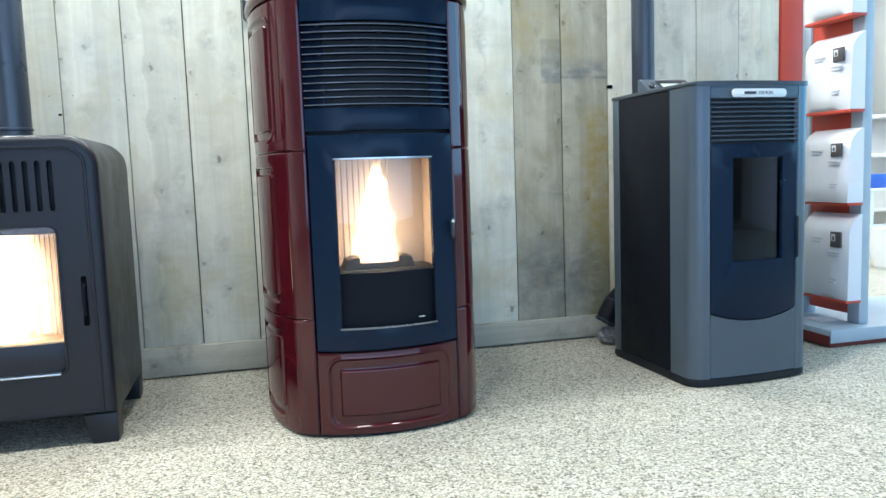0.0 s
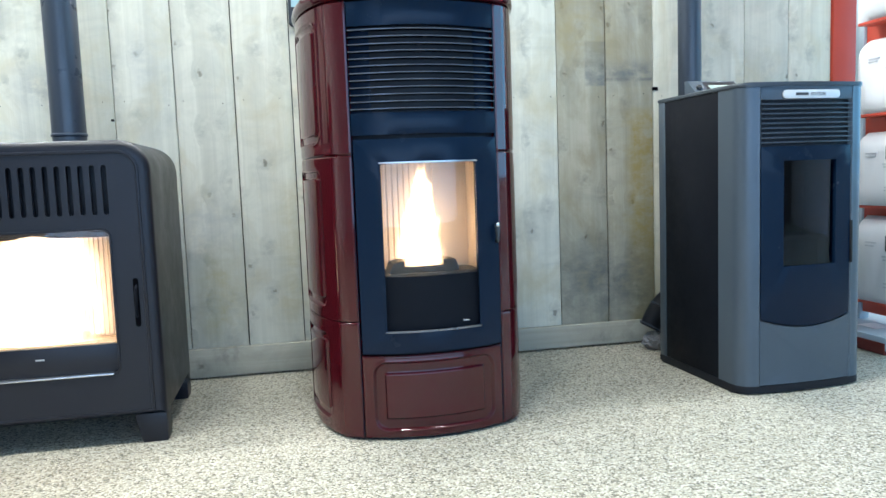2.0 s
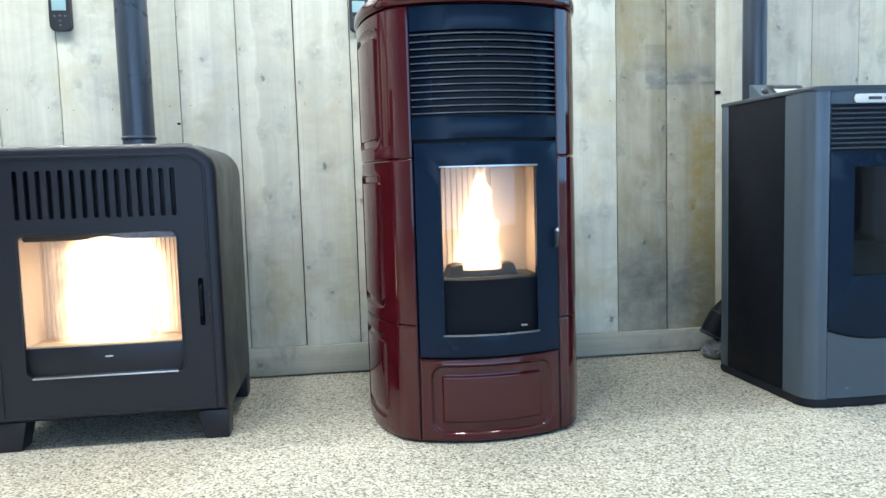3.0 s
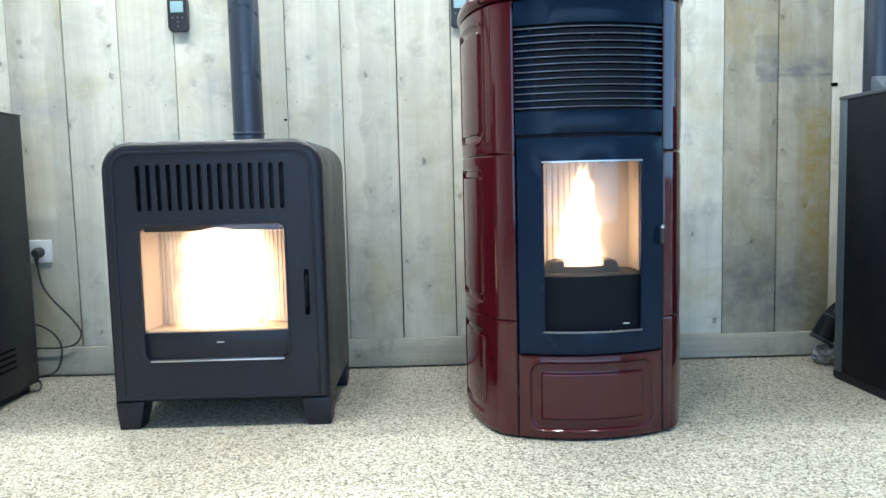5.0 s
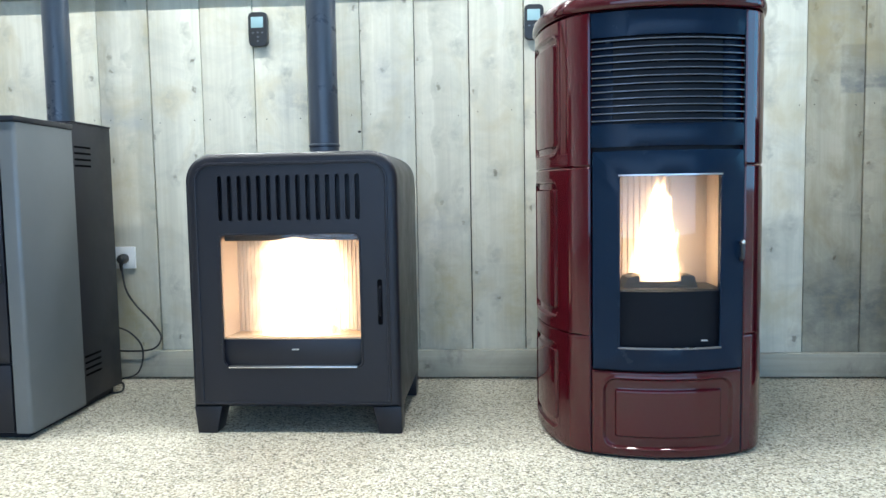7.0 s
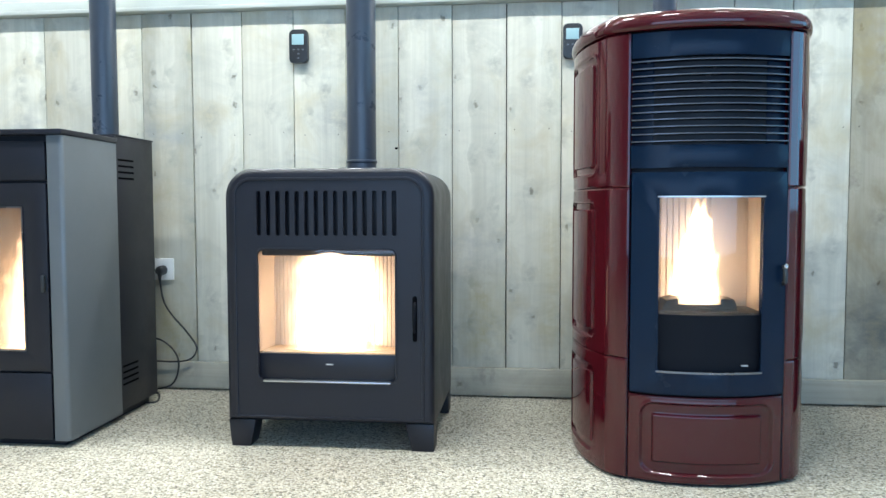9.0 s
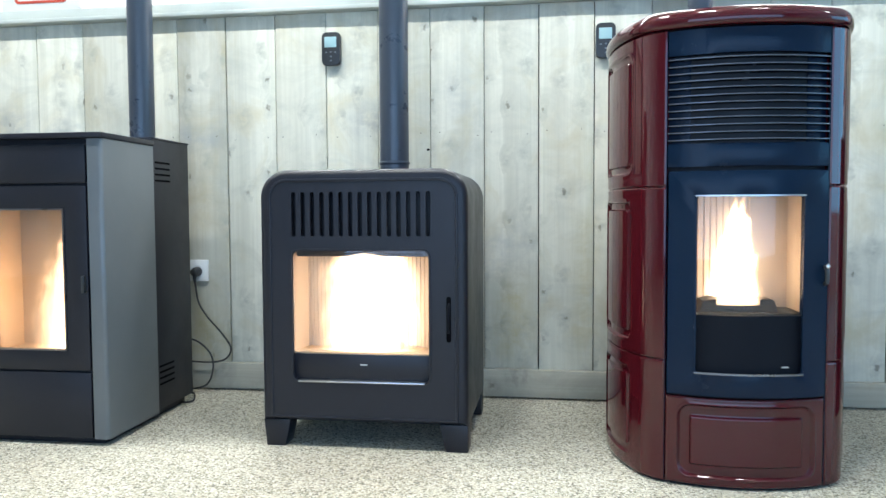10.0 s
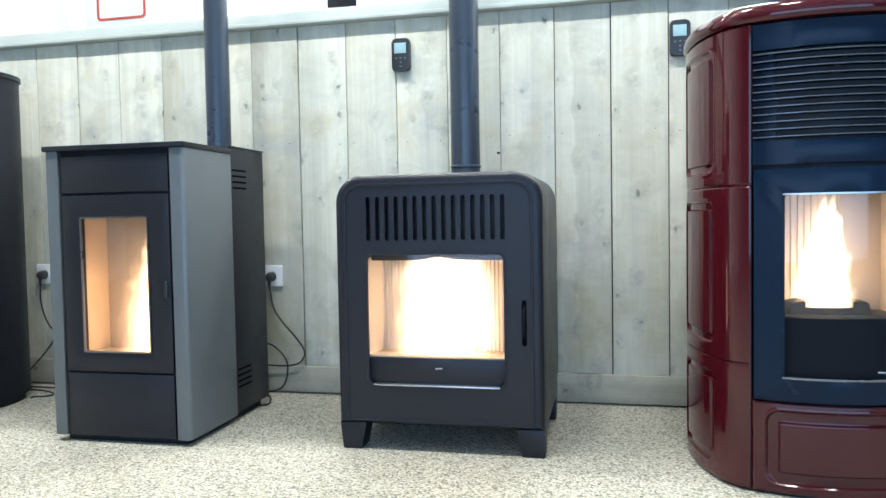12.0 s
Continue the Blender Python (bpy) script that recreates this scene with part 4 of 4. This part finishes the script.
    for x, z in rr(-0.161, 0.161, 0.24, 0.772, 0.004, 2, 14):
        drop = -0.028 * (1 - (x / 0.161) ** 2) if z < 0.3 else 0.0
        outer.append((x, z + drop))
    inner = rr(-0.086, 0.103, 0.402, 0.728, 0.004, 2, 14)
    door = part("door", ring(outer, inner, 0.0, 0.02, fb, 0.002), M_SATIN, st, "blue-black door with a curved lower edge")
    strip(-0.088, 0.105, 0.40, 0.73, 0.012, 0.003, M_DARKGLASS, "window_glass", door, "", 0)
    part("burner_pot", box(-0.10, 0.085, 0.045, 0.14, 0.361, 0.475, 0.006), M_ASH, st, "cold grey burner pot")
    part("pot_rim", box(-0.105, 0.09, 0.040, 0.145, 0.4755, 0.492, 0.004), M_ASH, st)
    part("firebox_back", box(-0.114, 0.114, 0.150, 0.169, 0.362, 0.743, 0.002), M_SOOT, st)
    part("handle", box(0.1625, 0.1665, -0.010, 0.006, 0.40, 0.535, 0.0015), M_PLASTIC, door)
    low = []
    for x, z in rr(-0.163, 0.163, 0.03, 0.236, 0.002, 2, 14):
        low.append((x, z - 0.029 * (1 - (x / 0.163) ** 2) if z > 0.12 else z))
    bm = bmesh.new()
    f = [bm.verts.new((x, fb(x), z)) for x, z in low]
    b = [bm.verts.new((x, fb(x) + 0.015, z)) for x, z in low]
    for i in range(len(low)):
        j = (i + 1) % len(low)
        bm.faces.new((f[i], f[j], b[j], b[i]))
    mid_f, mid_b = bm.verts.new((0, fb(0), 0.11)), bm.verts.new((0, fb(0) + 0.015, 0.11))
    for i in range(len(low)):
        j = (i + 1) % len(low)
        bm.faces.new((f[j], f[i], mid_f))
        bm.faces.new((b[i], b[j], mid_b))
    part("lower_panel", bm, M_GREY2, st)
    plate = part("name_plate", prism(rr(-0.095, 0.106, 0.915, 0.941, 0.011, 4), -0.017, -0.011, "y", 0.001), M_LABEL, st, "silver oval plate with dark capital lettering")
    part("print_bar", box(-0.052, -0.008, -0.0178, -0.0168, 0.9240, 0.9325, 0.0), M_INK, plate)
    word = bpy.data.curves.new("lettering", "FONT")
    word.body, word.size, word.extrude, word.align_x = "EDITION", 0.0135, 0.0003, "LEFT"
    word.materials.append(M_INK)
    letters = new("lettering", word)
    letters.parent = plate
    letters.matrix_local = pose(0.000, -0.0174, 0.9237, 90, 0, 0)
    # control display at the rear of the top
    con = part("control_panel", prism([(0.374, 0.965), (0.472, 0.965), (0.472, 1.028), (0.454, 1.028)], -0.132, 0.060, "x", 0.003), M_GREY2, st, "grey sloping control panel with lit display")
    slope = (1.028 - 0.965) / (0.454 - 0.374)
    knob = lathe([(0.011, 0.0), (0.011, 0.008), (0.007, 0.011)], 18)
    bmesh.ops.rotate(knob, verts=knob.verts, matrix=Matrix.Rotation(radians(52), 3, "X"))
    bmesh.ops.translate(knob, verts=knob.verts, vec=(-0.108, 0.374 + (0.998 - 0.965) / slope, 0.998))
    part("knob", knob, M_PLASTIC, con, "small round black knob")
    for nm, m, x0, x1, z0, z1, up in (("display_bezel", M_INK, -0.078, 0.054, 0.978, 1.022, 0.001), ("display_glass", M_LCD, -0.066, 0.042, 0.984, 1.008, 0.0025)):
        scr = bmesh.new()
        ya, yb = 0.374 + (z0 - 0.965) / slope, 0.374 + (z1 - 0.965) / slope
        scr.faces.new([scr.verts.new(p) for p in ((x0, ya - up, z0 + up), (x1, ya - up, z0 + up), (x1, yb - up, z1 + up), (x0, yb - up, z1 + up))])
        bmesh.ops.solidify(scr, geom=scr.faces[:], thickness=0.002)
        part(nm, scr, m, con)
    return st


corner_stove()


# ---- dark rounded stove at the row's end ----
def end_stove():
    st = thing("pellet_stove", -2.815, 1.29, 0.0, 0.0, "tall matt black stove with rounded flanks, only its flank seen", "stove", "stoves along the wall")
    full = side_curve()
    plan = [(-x, y) for x, y in full][::-1] + [(x, front_bow(x)) for x in [-0.18 + 0.36 * i / 16 for i in range(17)]] + full
    part("body", prism([(x, y) for x, y in plan], 0.03, 1.295, "z", 0.004), M_MATT, st)
    part("plinth", prism([(x * 0.95, 0.01 + y * 0.95) for x, y in plan], 0.0, 0.031, "z"), M_MATT, st)
    part("top", prism([(x * 1.02, y * 1.02 - 0.005) for x, y in plan], 1.295, 1.312, "z", 0.005), M_BLACK, st)
    return st


end_stove()


# ---- sockets, plugs and cables ----
def socket_with_plug(cx, cz):
    s = thing("wall_socket", cx, 1.9975, cz, 0, "square white wall socket on the board wall", "socket", "wall sockets")
    part("plate", box(-0.0435, 0.0435, -0.011, 0.0, -0.0435, 0.0435, 0.003), M_SOCKET, s)
    part("dish", ring(rr(-0.0435 + 0.02, 0.0435 - 0.02, -0.0235, 0.0235, 0.023, 8), rr(-0.0195, 0.0195, -0.0195, 0.0195, 0.0192, 8), -0.0125, -0.011), M_SOCKET, s)
    p = thing("power_plug", cx, 1.9865, cz - 0.004, 0, "black round power plug with its cable, pushed into the socket", "plug", "power plugs")
    disc = lathe([(0.0195, 0.0), (0.0195, 0.022), (0.016, 0.034), (0.010, 0.038)], 20)
    bmesh.ops.rotate(disc, verts=disc.verts, matrix=Matrix.Rotation(radians(90), 3, "X"))
    part("plug_body", disc, M_PLASTIC, p)
    part("cord_grip", tube([(0, -0.026, -0.008), (0, -0.030, -0.028), (0.001, -0.028, -0.046)], [0.009, 0.007, 0.004], 10), M_PLASTIC, p)
    return p


def cable(points, label):
    c = part("power_cable", tube(smooth_line(points, 7), 0.0036, 7), M_RUBBER, None)
    return tagged(c, label, "cable", "power cables")


socket_with_plug(-1.551, 0.486)
cable([(-1.550, 1.958, 0.438), (-1.540, 1.965, 0.36), (-1.505, 1.968, 0.30), (-1.445, 1.966, 0.235), (-1.405, 1.962, 0.175), (-1.430, 1.957, 0.130), (-1.500, 1.954, 0.118), (-1.62, 1.95, 0.12), (-1.70, 1.93, 0.10), (-1.72, 1.90, 0.05)], "black power cable hanging in a loop from the socket")
cable([(-1.62, 1.96, 0.22), (-1.54, 1.955, 0.20), (-1.485, 1.95, 0.15), (-1.475, 1.945, 0.09), (-1.50, 1.935, 0.030), (-1.58, 1.92, 0.012), (-1.70, 1.90, 0.006)], "black cable loop resting against the baseboard")
cable([(-1.56, 1.80, 0.010), (-1.50, 1.80, 0.030), (-1.475, 1.785, 0.028), (-1.47, 1.76, 0.010), (-1.50, 1.75, 0.006), (-1.55, 1.77, 0.006)], "short loop of black cable on the floor by the stove")
socket_with_plug(-2.650, 0.494)
cable([(-2.650, 1.958, 0.446), (-2.655, 1.962, 0.37), (-2.630, 1.962, 0.29), (-2.585, 1.958, 0.23), (-2.60, 1.955, 0.19), (-2.66, 1.95, 0.12), (-2.72, 1.94, 0.06), (-2.80, 1.93, 0.006)], "black power cable hanging from the second socket")
cable([(-2.70, 1.90, 0.005), (-2.60, 1.90, 0.005), (-2.50, 1.895, 0.005), (-2.35, 1.89, 0.005), (-2.15, 1.86, 0.005)], "black cable lying along the wall's foot")
cable([(-2.66, 1.85, 0.005), (-2.55, 1.84, 0.005), (-2.47, 1.80, 0.005), (-2.46, 1.76, 0.005), (-2.52, 1.73, 0.005)], "black cable end curled on the floor")


# ---- remote controls on the wall ----
def remote(x0, x1, z0, z1):
    cx, cz, w, h = (x0 + x1) / 2, (z0 + z1) / 2, (x1 - x0) / 2, (z1 - z0) / 2
    r = thing("remote_control", cx, 1.9975, cz, 0, "black remote control with pale blue screen hung on the wall", "remote control", "stove remote controls")
    part("case", prism(rr(-w, w, -h, h, 0.014, 5), -0.024, -0.002, "y", 0.005, 3), M_PLASTIC, r)
    part("holder", box(-w * 0.8, w * 0.8, -0.004, 0.0, -h * 0.9, h * 0.8, 0.001), M_PLASTIC, r)
    part("screen", box(-w * 0.70, w * 0.62, -0.0255, -0.0235, h * 0.08, h * 0.72, 0.0008), M_SCREEN, r, "pale blue display")
    for bx, bz in ((-0.5, -0.22), (0.0, -0.2), (0.5, -0.22), (0.0, -0.47), (0.0, -0.72)):
        part("button", prism(rr(bx * w - 0.004, bx * w + 0.004, bz * h - 0.0025, bz * h + 0.0025, 0.002, 3), -0.0258, -0.0235, "y"), M_BUTTON, r)
    return r


remote(-1.013, -0.941, 1.291, 1.417)
remote(0.033, 0.104, 1.285, 1.411)


# ---- display rack with white bags ----
def rack():
    r = thing("display_rack", 2.318, 1.46, 0.0, 0, "grey and red metal shop rack with a perforated base deck", "display rack")
    part("base_deck", box(-0.20, 0.62, 0.0, 0.52, 0.018, 0.068, 0.003), M_RACK, r, "pale grey perforated deck")
    part("kick_plate", box(-0.195, 0.60, 0.012, 0.51, 0.0, 0.02, 0.001), M_DARKRED, r)
    part("deck_end", box(-0.204, -0.199, 0.004, 0.51, 0.006, 0.046, 0.001), M_DARKRED, r, "dark red end of the deck")
    part("front_post", box(-0.022, 0.022, 0.056, 0.116, 0.068, 2.30, 0.003), M_RACK, r)
    part("rear_post", box(-0.022, 0.022, 0.338, 0.385, 0.068, 2.30, 0.003), M_RACK, r)
    part("back_panel", box(-0.012, 0.012, 0.118, 0.336, 0.10, 2.25, 0.002), M_REDPAINT, r, "orange-red back panel")
    for z in (0.150, 0.530, 0.885, 1.240):
        part("shelf", box(-0.094, -0.024, 0.045, 0.290, z + 0.005, z + 0.016, 0.002), M_REDPAINT, r, "orange-red shelf")
    for k in range(24):
        part("deck_slot", box(-0.19 + k * 0.021, -0.182 + k * 0.021, 0.03, 0.05, 0.0675, 0.0687, 0), M_PRINT, r)
    return r


rack()


def paper_bag(z, h, tilt):
    """A filled white bag that leans on the panel and faces along -x."""
    b = thing("paper_bag", 2.294, 1.628, z, 0, "white printed paper bag with a small picture on the rack", "bag", "bags on the rack")
    bm = bmesh.new()
    ny, nz = 10, 14
    front, back = [], []
    for j in range(nz + 1):
        s = j / nz
        roll_ = 1 - max(0.0, (s - 0.78) / 0.22) ** 2
        rowf, rowb = [], []
        for i in range(ny + 1):
            u = i / ny * 2 - 1
            puff = (1 - u ** 4) * (1 - (2 * s - 1) ** 6)
            x = -0.060 - 0.022 * puff * (0.5 + 0.5 * roll_) + 0.05 * (1 - roll_) + 0.003 * math.sin(9 * u + 5 * s + 7 * z) * puff
            rowf.append(bm.verts.new((x - tilt * (1 - s), 0.124 * u, h * s)))
            rowb.append(bm.verts.new((-0.002, 0.124 * u, h * s)))
        front.append(rowf)
        back.append(rowb)
    for j in range(nz):
        for i in range(ny):
            bm.faces.new((front[j][i], front[j][i + 1], front[j + 1][i + 1], front[j + 1][i]))
            bm.faces.new((back[j][i + 1], back[j][i], back[j + 1][i], back[j + 1][i + 1]))
        bm.faces.new((front[j][0], front[j + 1][0], back[j + 1][0], back[j][0]))
        bm.faces.new((front[j + 1][ny], front[j][ny], back[j][ny], back[j + 1][ny]))
    for i in range(ny):
        bm.faces.new((front[0][i + 1], front[0][i], back[0][i], back[0][i + 1]))
        bm.faces.new((front[nz][i], front[nz][i + 1], back[nz][i + 1], back[nz][i]))
    sack = part("sack", bm, M_BAG, b, "", 60)
    xf = -0.0842 - tilt * 0.45
    part("picture", box(xf - 0.002, xf + 0.006, -0.108, -0.056, h * 0.62, h * 0.80, 0.001), M_PHOTO, sack, "small dark printed picture")
    part("picture_inset", box(xf - 0.0026, xf + 0.006, -0.082, -0.062, h * 0.69, h * 0.775, 0.0004), M_PRINT, sack)
    part("picture_inset", box(xf - 0.0028, xf + 0.006, -0.077, -0.068, h * 0.70, h * 0.745, 0.0004), M_INK, sack)
    for k, (y0, y1, zz) in enumerate(((-0.100, -0.04, 0.55), (-0.095, -0.045, 0.51), (-0.085, -0.05, 0.24), (-0.08, -0.05, 0.20), (-0.01, 0.045, 0.70), (0.0, 0.045, 0.66))):
        part("print_bar", box(xf - 0.0015, xf + 0.006, y0, y1, h * zz, h * zz + 0.005, 0.0005), M_PRINT, sack)
    return b


for z, h, tl in ((0.166, 0.335, 0.004), (0.546, 0.285, 0.014), (0.901, 0.29, 0.008), (1.256, 0.29, 0.008)):
    paper_bag(z, h, tl)
slip = part("price_slip", box(2.20, 2.28, 1.60, 1.70, 0.069, 0.0705, 0), M_BAG, None)
tagged(slip, "white paper slip lying on the rack's deck", "paper")
red_post = part("red_post", box(2.310, 2.446, 1.992, 2.065, 0.0, 2.6, 0.004), M_REDPAINT, None)
tagged(red_post, "orange-red painted upright post at the partition's end", "post")


# ---- flue elbow behind the blue-grey stove ----
def elbow():
    e = thing("flue_elbow", 1.395, 1.875, 0.0, 0, "black flue elbow behind the stove, just above the floor", "flue pipe")
    part("bend", tube(smooth_line([(0.16, 0.0, 0.225), (0.09, 0.0, 0.205), (0.035, 0.0, 0.155), (-0.005, 0.0, 0.085)], 6), 0.041, 24), M_MATT, e)
    for c, r in (((0.045, 0.0, 0.167), 0.0425), ((-0.002, 0.0, 0.091), 0.0425)):
        d = Vector((-0.5, 0, -0.86))
        u = Vector((0.86, 0, -0.5))
        part("joint_bead", tube([Vector(c) + (Vector((0, 1, 0)) * math.cos(a * math.pi / 14) + u * math.sin(a * math.pi / 14)) * r for a in range(28)], 0.004, 6, True), M_PIPE, e)
    return e


def crumpled_bag():
    bm = bmesh.new()
    bmesh.ops.create_icosphere(bm, subdivisions=4, radius=1.0)
    for v in bm.verts:
        n = noise.noise(v.co * 2.3) * 0.35 + abs(noise.noise(v.co * 6.0)) * 0.25
        v.co = Vector((v.co.x * 0.050, v.co.y * 0.045, max(0.0, (v.co.z + 0.75) * 0.034))) * (1 + n)
    ob = part("plastic_bag", bm, M_FOIL, None)
    ob.location = (1.415, 1.865, 0.0)
    return tagged(ob, "crumpled grey plastic bag on the floor under the elbow", "plastic bag")


crumpled_bag()
elbow()


# ---- beyond the partition and the rack ----
def sign():
    s = thing("framed_sign", -2.475, 2.35, 1.715, 0, "white board with a rounded red outline, beyond the partition", "sign")
    part("panel", box(-0.20, 0.20, 0.0, 0.01, -0.10, 0.62, 0.003), M_WHITE, s)
    part("outline", ring(rr(-0.132, 0.132, -0.02, 0.56, 0.02, 4), rr(-0.121, 0.121, -0.009, 0.549, 0.014, 4), -0.004, -0.0005), M_REDPAINT, s, "red rounded outline")
    part("stand", box(-0.03, 0.03, 0.011, 0.04, -1.715, 0.1, 0.003), M_RACK, s)
    return s


sign()
back_panel = part("display_wall", box(-5.99, 2.6, 3.9, 3.98, 0.0, 3.2, 0.004), M_WHITE, None)
tagged(back_panel, "plain white display wall beyond the partition", "wall", kind="structure")
for px in (-3.05, -0.9):
    tagged(part("post", box(px, px + 0.09, 2.60, 2.66, 0.0, 3.5, 0.004), M_WHITE, None), "white upright post beyond the partition", "post", "posts beyond the partition")


def far_door():
    d = thing("door_1", 5.955, 5.05, 0.0, -90, "white panelled door with a lever handle in the bright room", "door", kind="structure")
    part("door_leaf", box(-0.50, 0.42, 0.0, 0.04, 0.01, 2.15, 0.004), M_WHITE, d)
    part("door_panel", box(-0.36, 0.26, -0.008, 0.0, 0.25, 0.85, 0.004), M_WHITE, d)
    part("door_panel", box(-0.36, 0.26, -0.008, 0.0, 1.05, 1.98, 0.004), M_WHITE, d)
    part("door_handle", tube([(0.0 + HX, 0.0, 1.30), (0.0 + HX, -0.05, 1.30), (HX + 0.12, -0.05, 1.30)], 0.011, 10), M_CHROME, d)
    part("handle_plate", box(HX - 0.022, HX + 0.022, -0.014, -0.002, 1.13, 1.36, 0.002), M_CHROME, d)
    return d


HX = 0.05
far_door()


def white_shelf():
    s = thing("wall_shelf", 4.62, 4.02, 0.0, -45, "low white storage unit with two boards in the bright room", "shelf")
    for z in (0.30, 0.72, 1.02):
        part("shelf_board", box(-0.35, 0.35, 0.0, 0.30, z, z + 0.025, 0.003), M_WHITE, s)
    for x in (-0.35, 0.33):
        part("side_board", box(x, x + 0.02, 0.001, 0.299, 0.0, 1.045, 0.003), M_WHITE, s)
    part("rear_board", box(-0.33, 0.33, 0.28, 0.295, 0.02, 1.02, 0.002), M_WHITE, s)
    return s


white_shelf()
tagged(part("storage_box", box(4.30, 4.75, 3.55, 3.70, 0.50, 0.60, 0.01), M_BLUE, None), "blue plastic storage box in the bright room", "box")
stand = thing("side_table", 4.52, 3.62, 0.0, 0, "low white side table in the bright room", "table")
part("tabletop", box(-0.26, 0.26, -0.12, 0.12, 0.475, 0.50, 0.004), M_WHITE, stand)
for sx in (-0.23, 0.23):
    for sy in (-0.09, 0.09):
        part("leg", box(sx - 0.015, sx + 0.015, sy - 0.015, sy + 0.015, 0.0, 0.475, 0.003), M_WHITE, stand)
bucket = part("bucket", lathe([(0.12, 0.0), (0.155, 0.25), (0.163, 0.25), (0.163, 0.265), (0.15, 0.265), (0.12, 0.02)], 28, 4.12, 3.16), M_SOCKET, None)
tagged(bucket, "white round plastic bucket on the floor", "bucket")
hung = thing("dark_panel", -1.60, 3.02, 1.895, 0, "dark hanging panel beyond the partition", "panel")
part("board", box(-0.083, 0.083, 0.0, 0.02, -0.028, 0.5, 0.003), M_BLACK, hung)
part("stand", box(-0.015, 0.015, 0.02, 0.04, -1.895, 0.3, 0.002), M_RACK, hung)
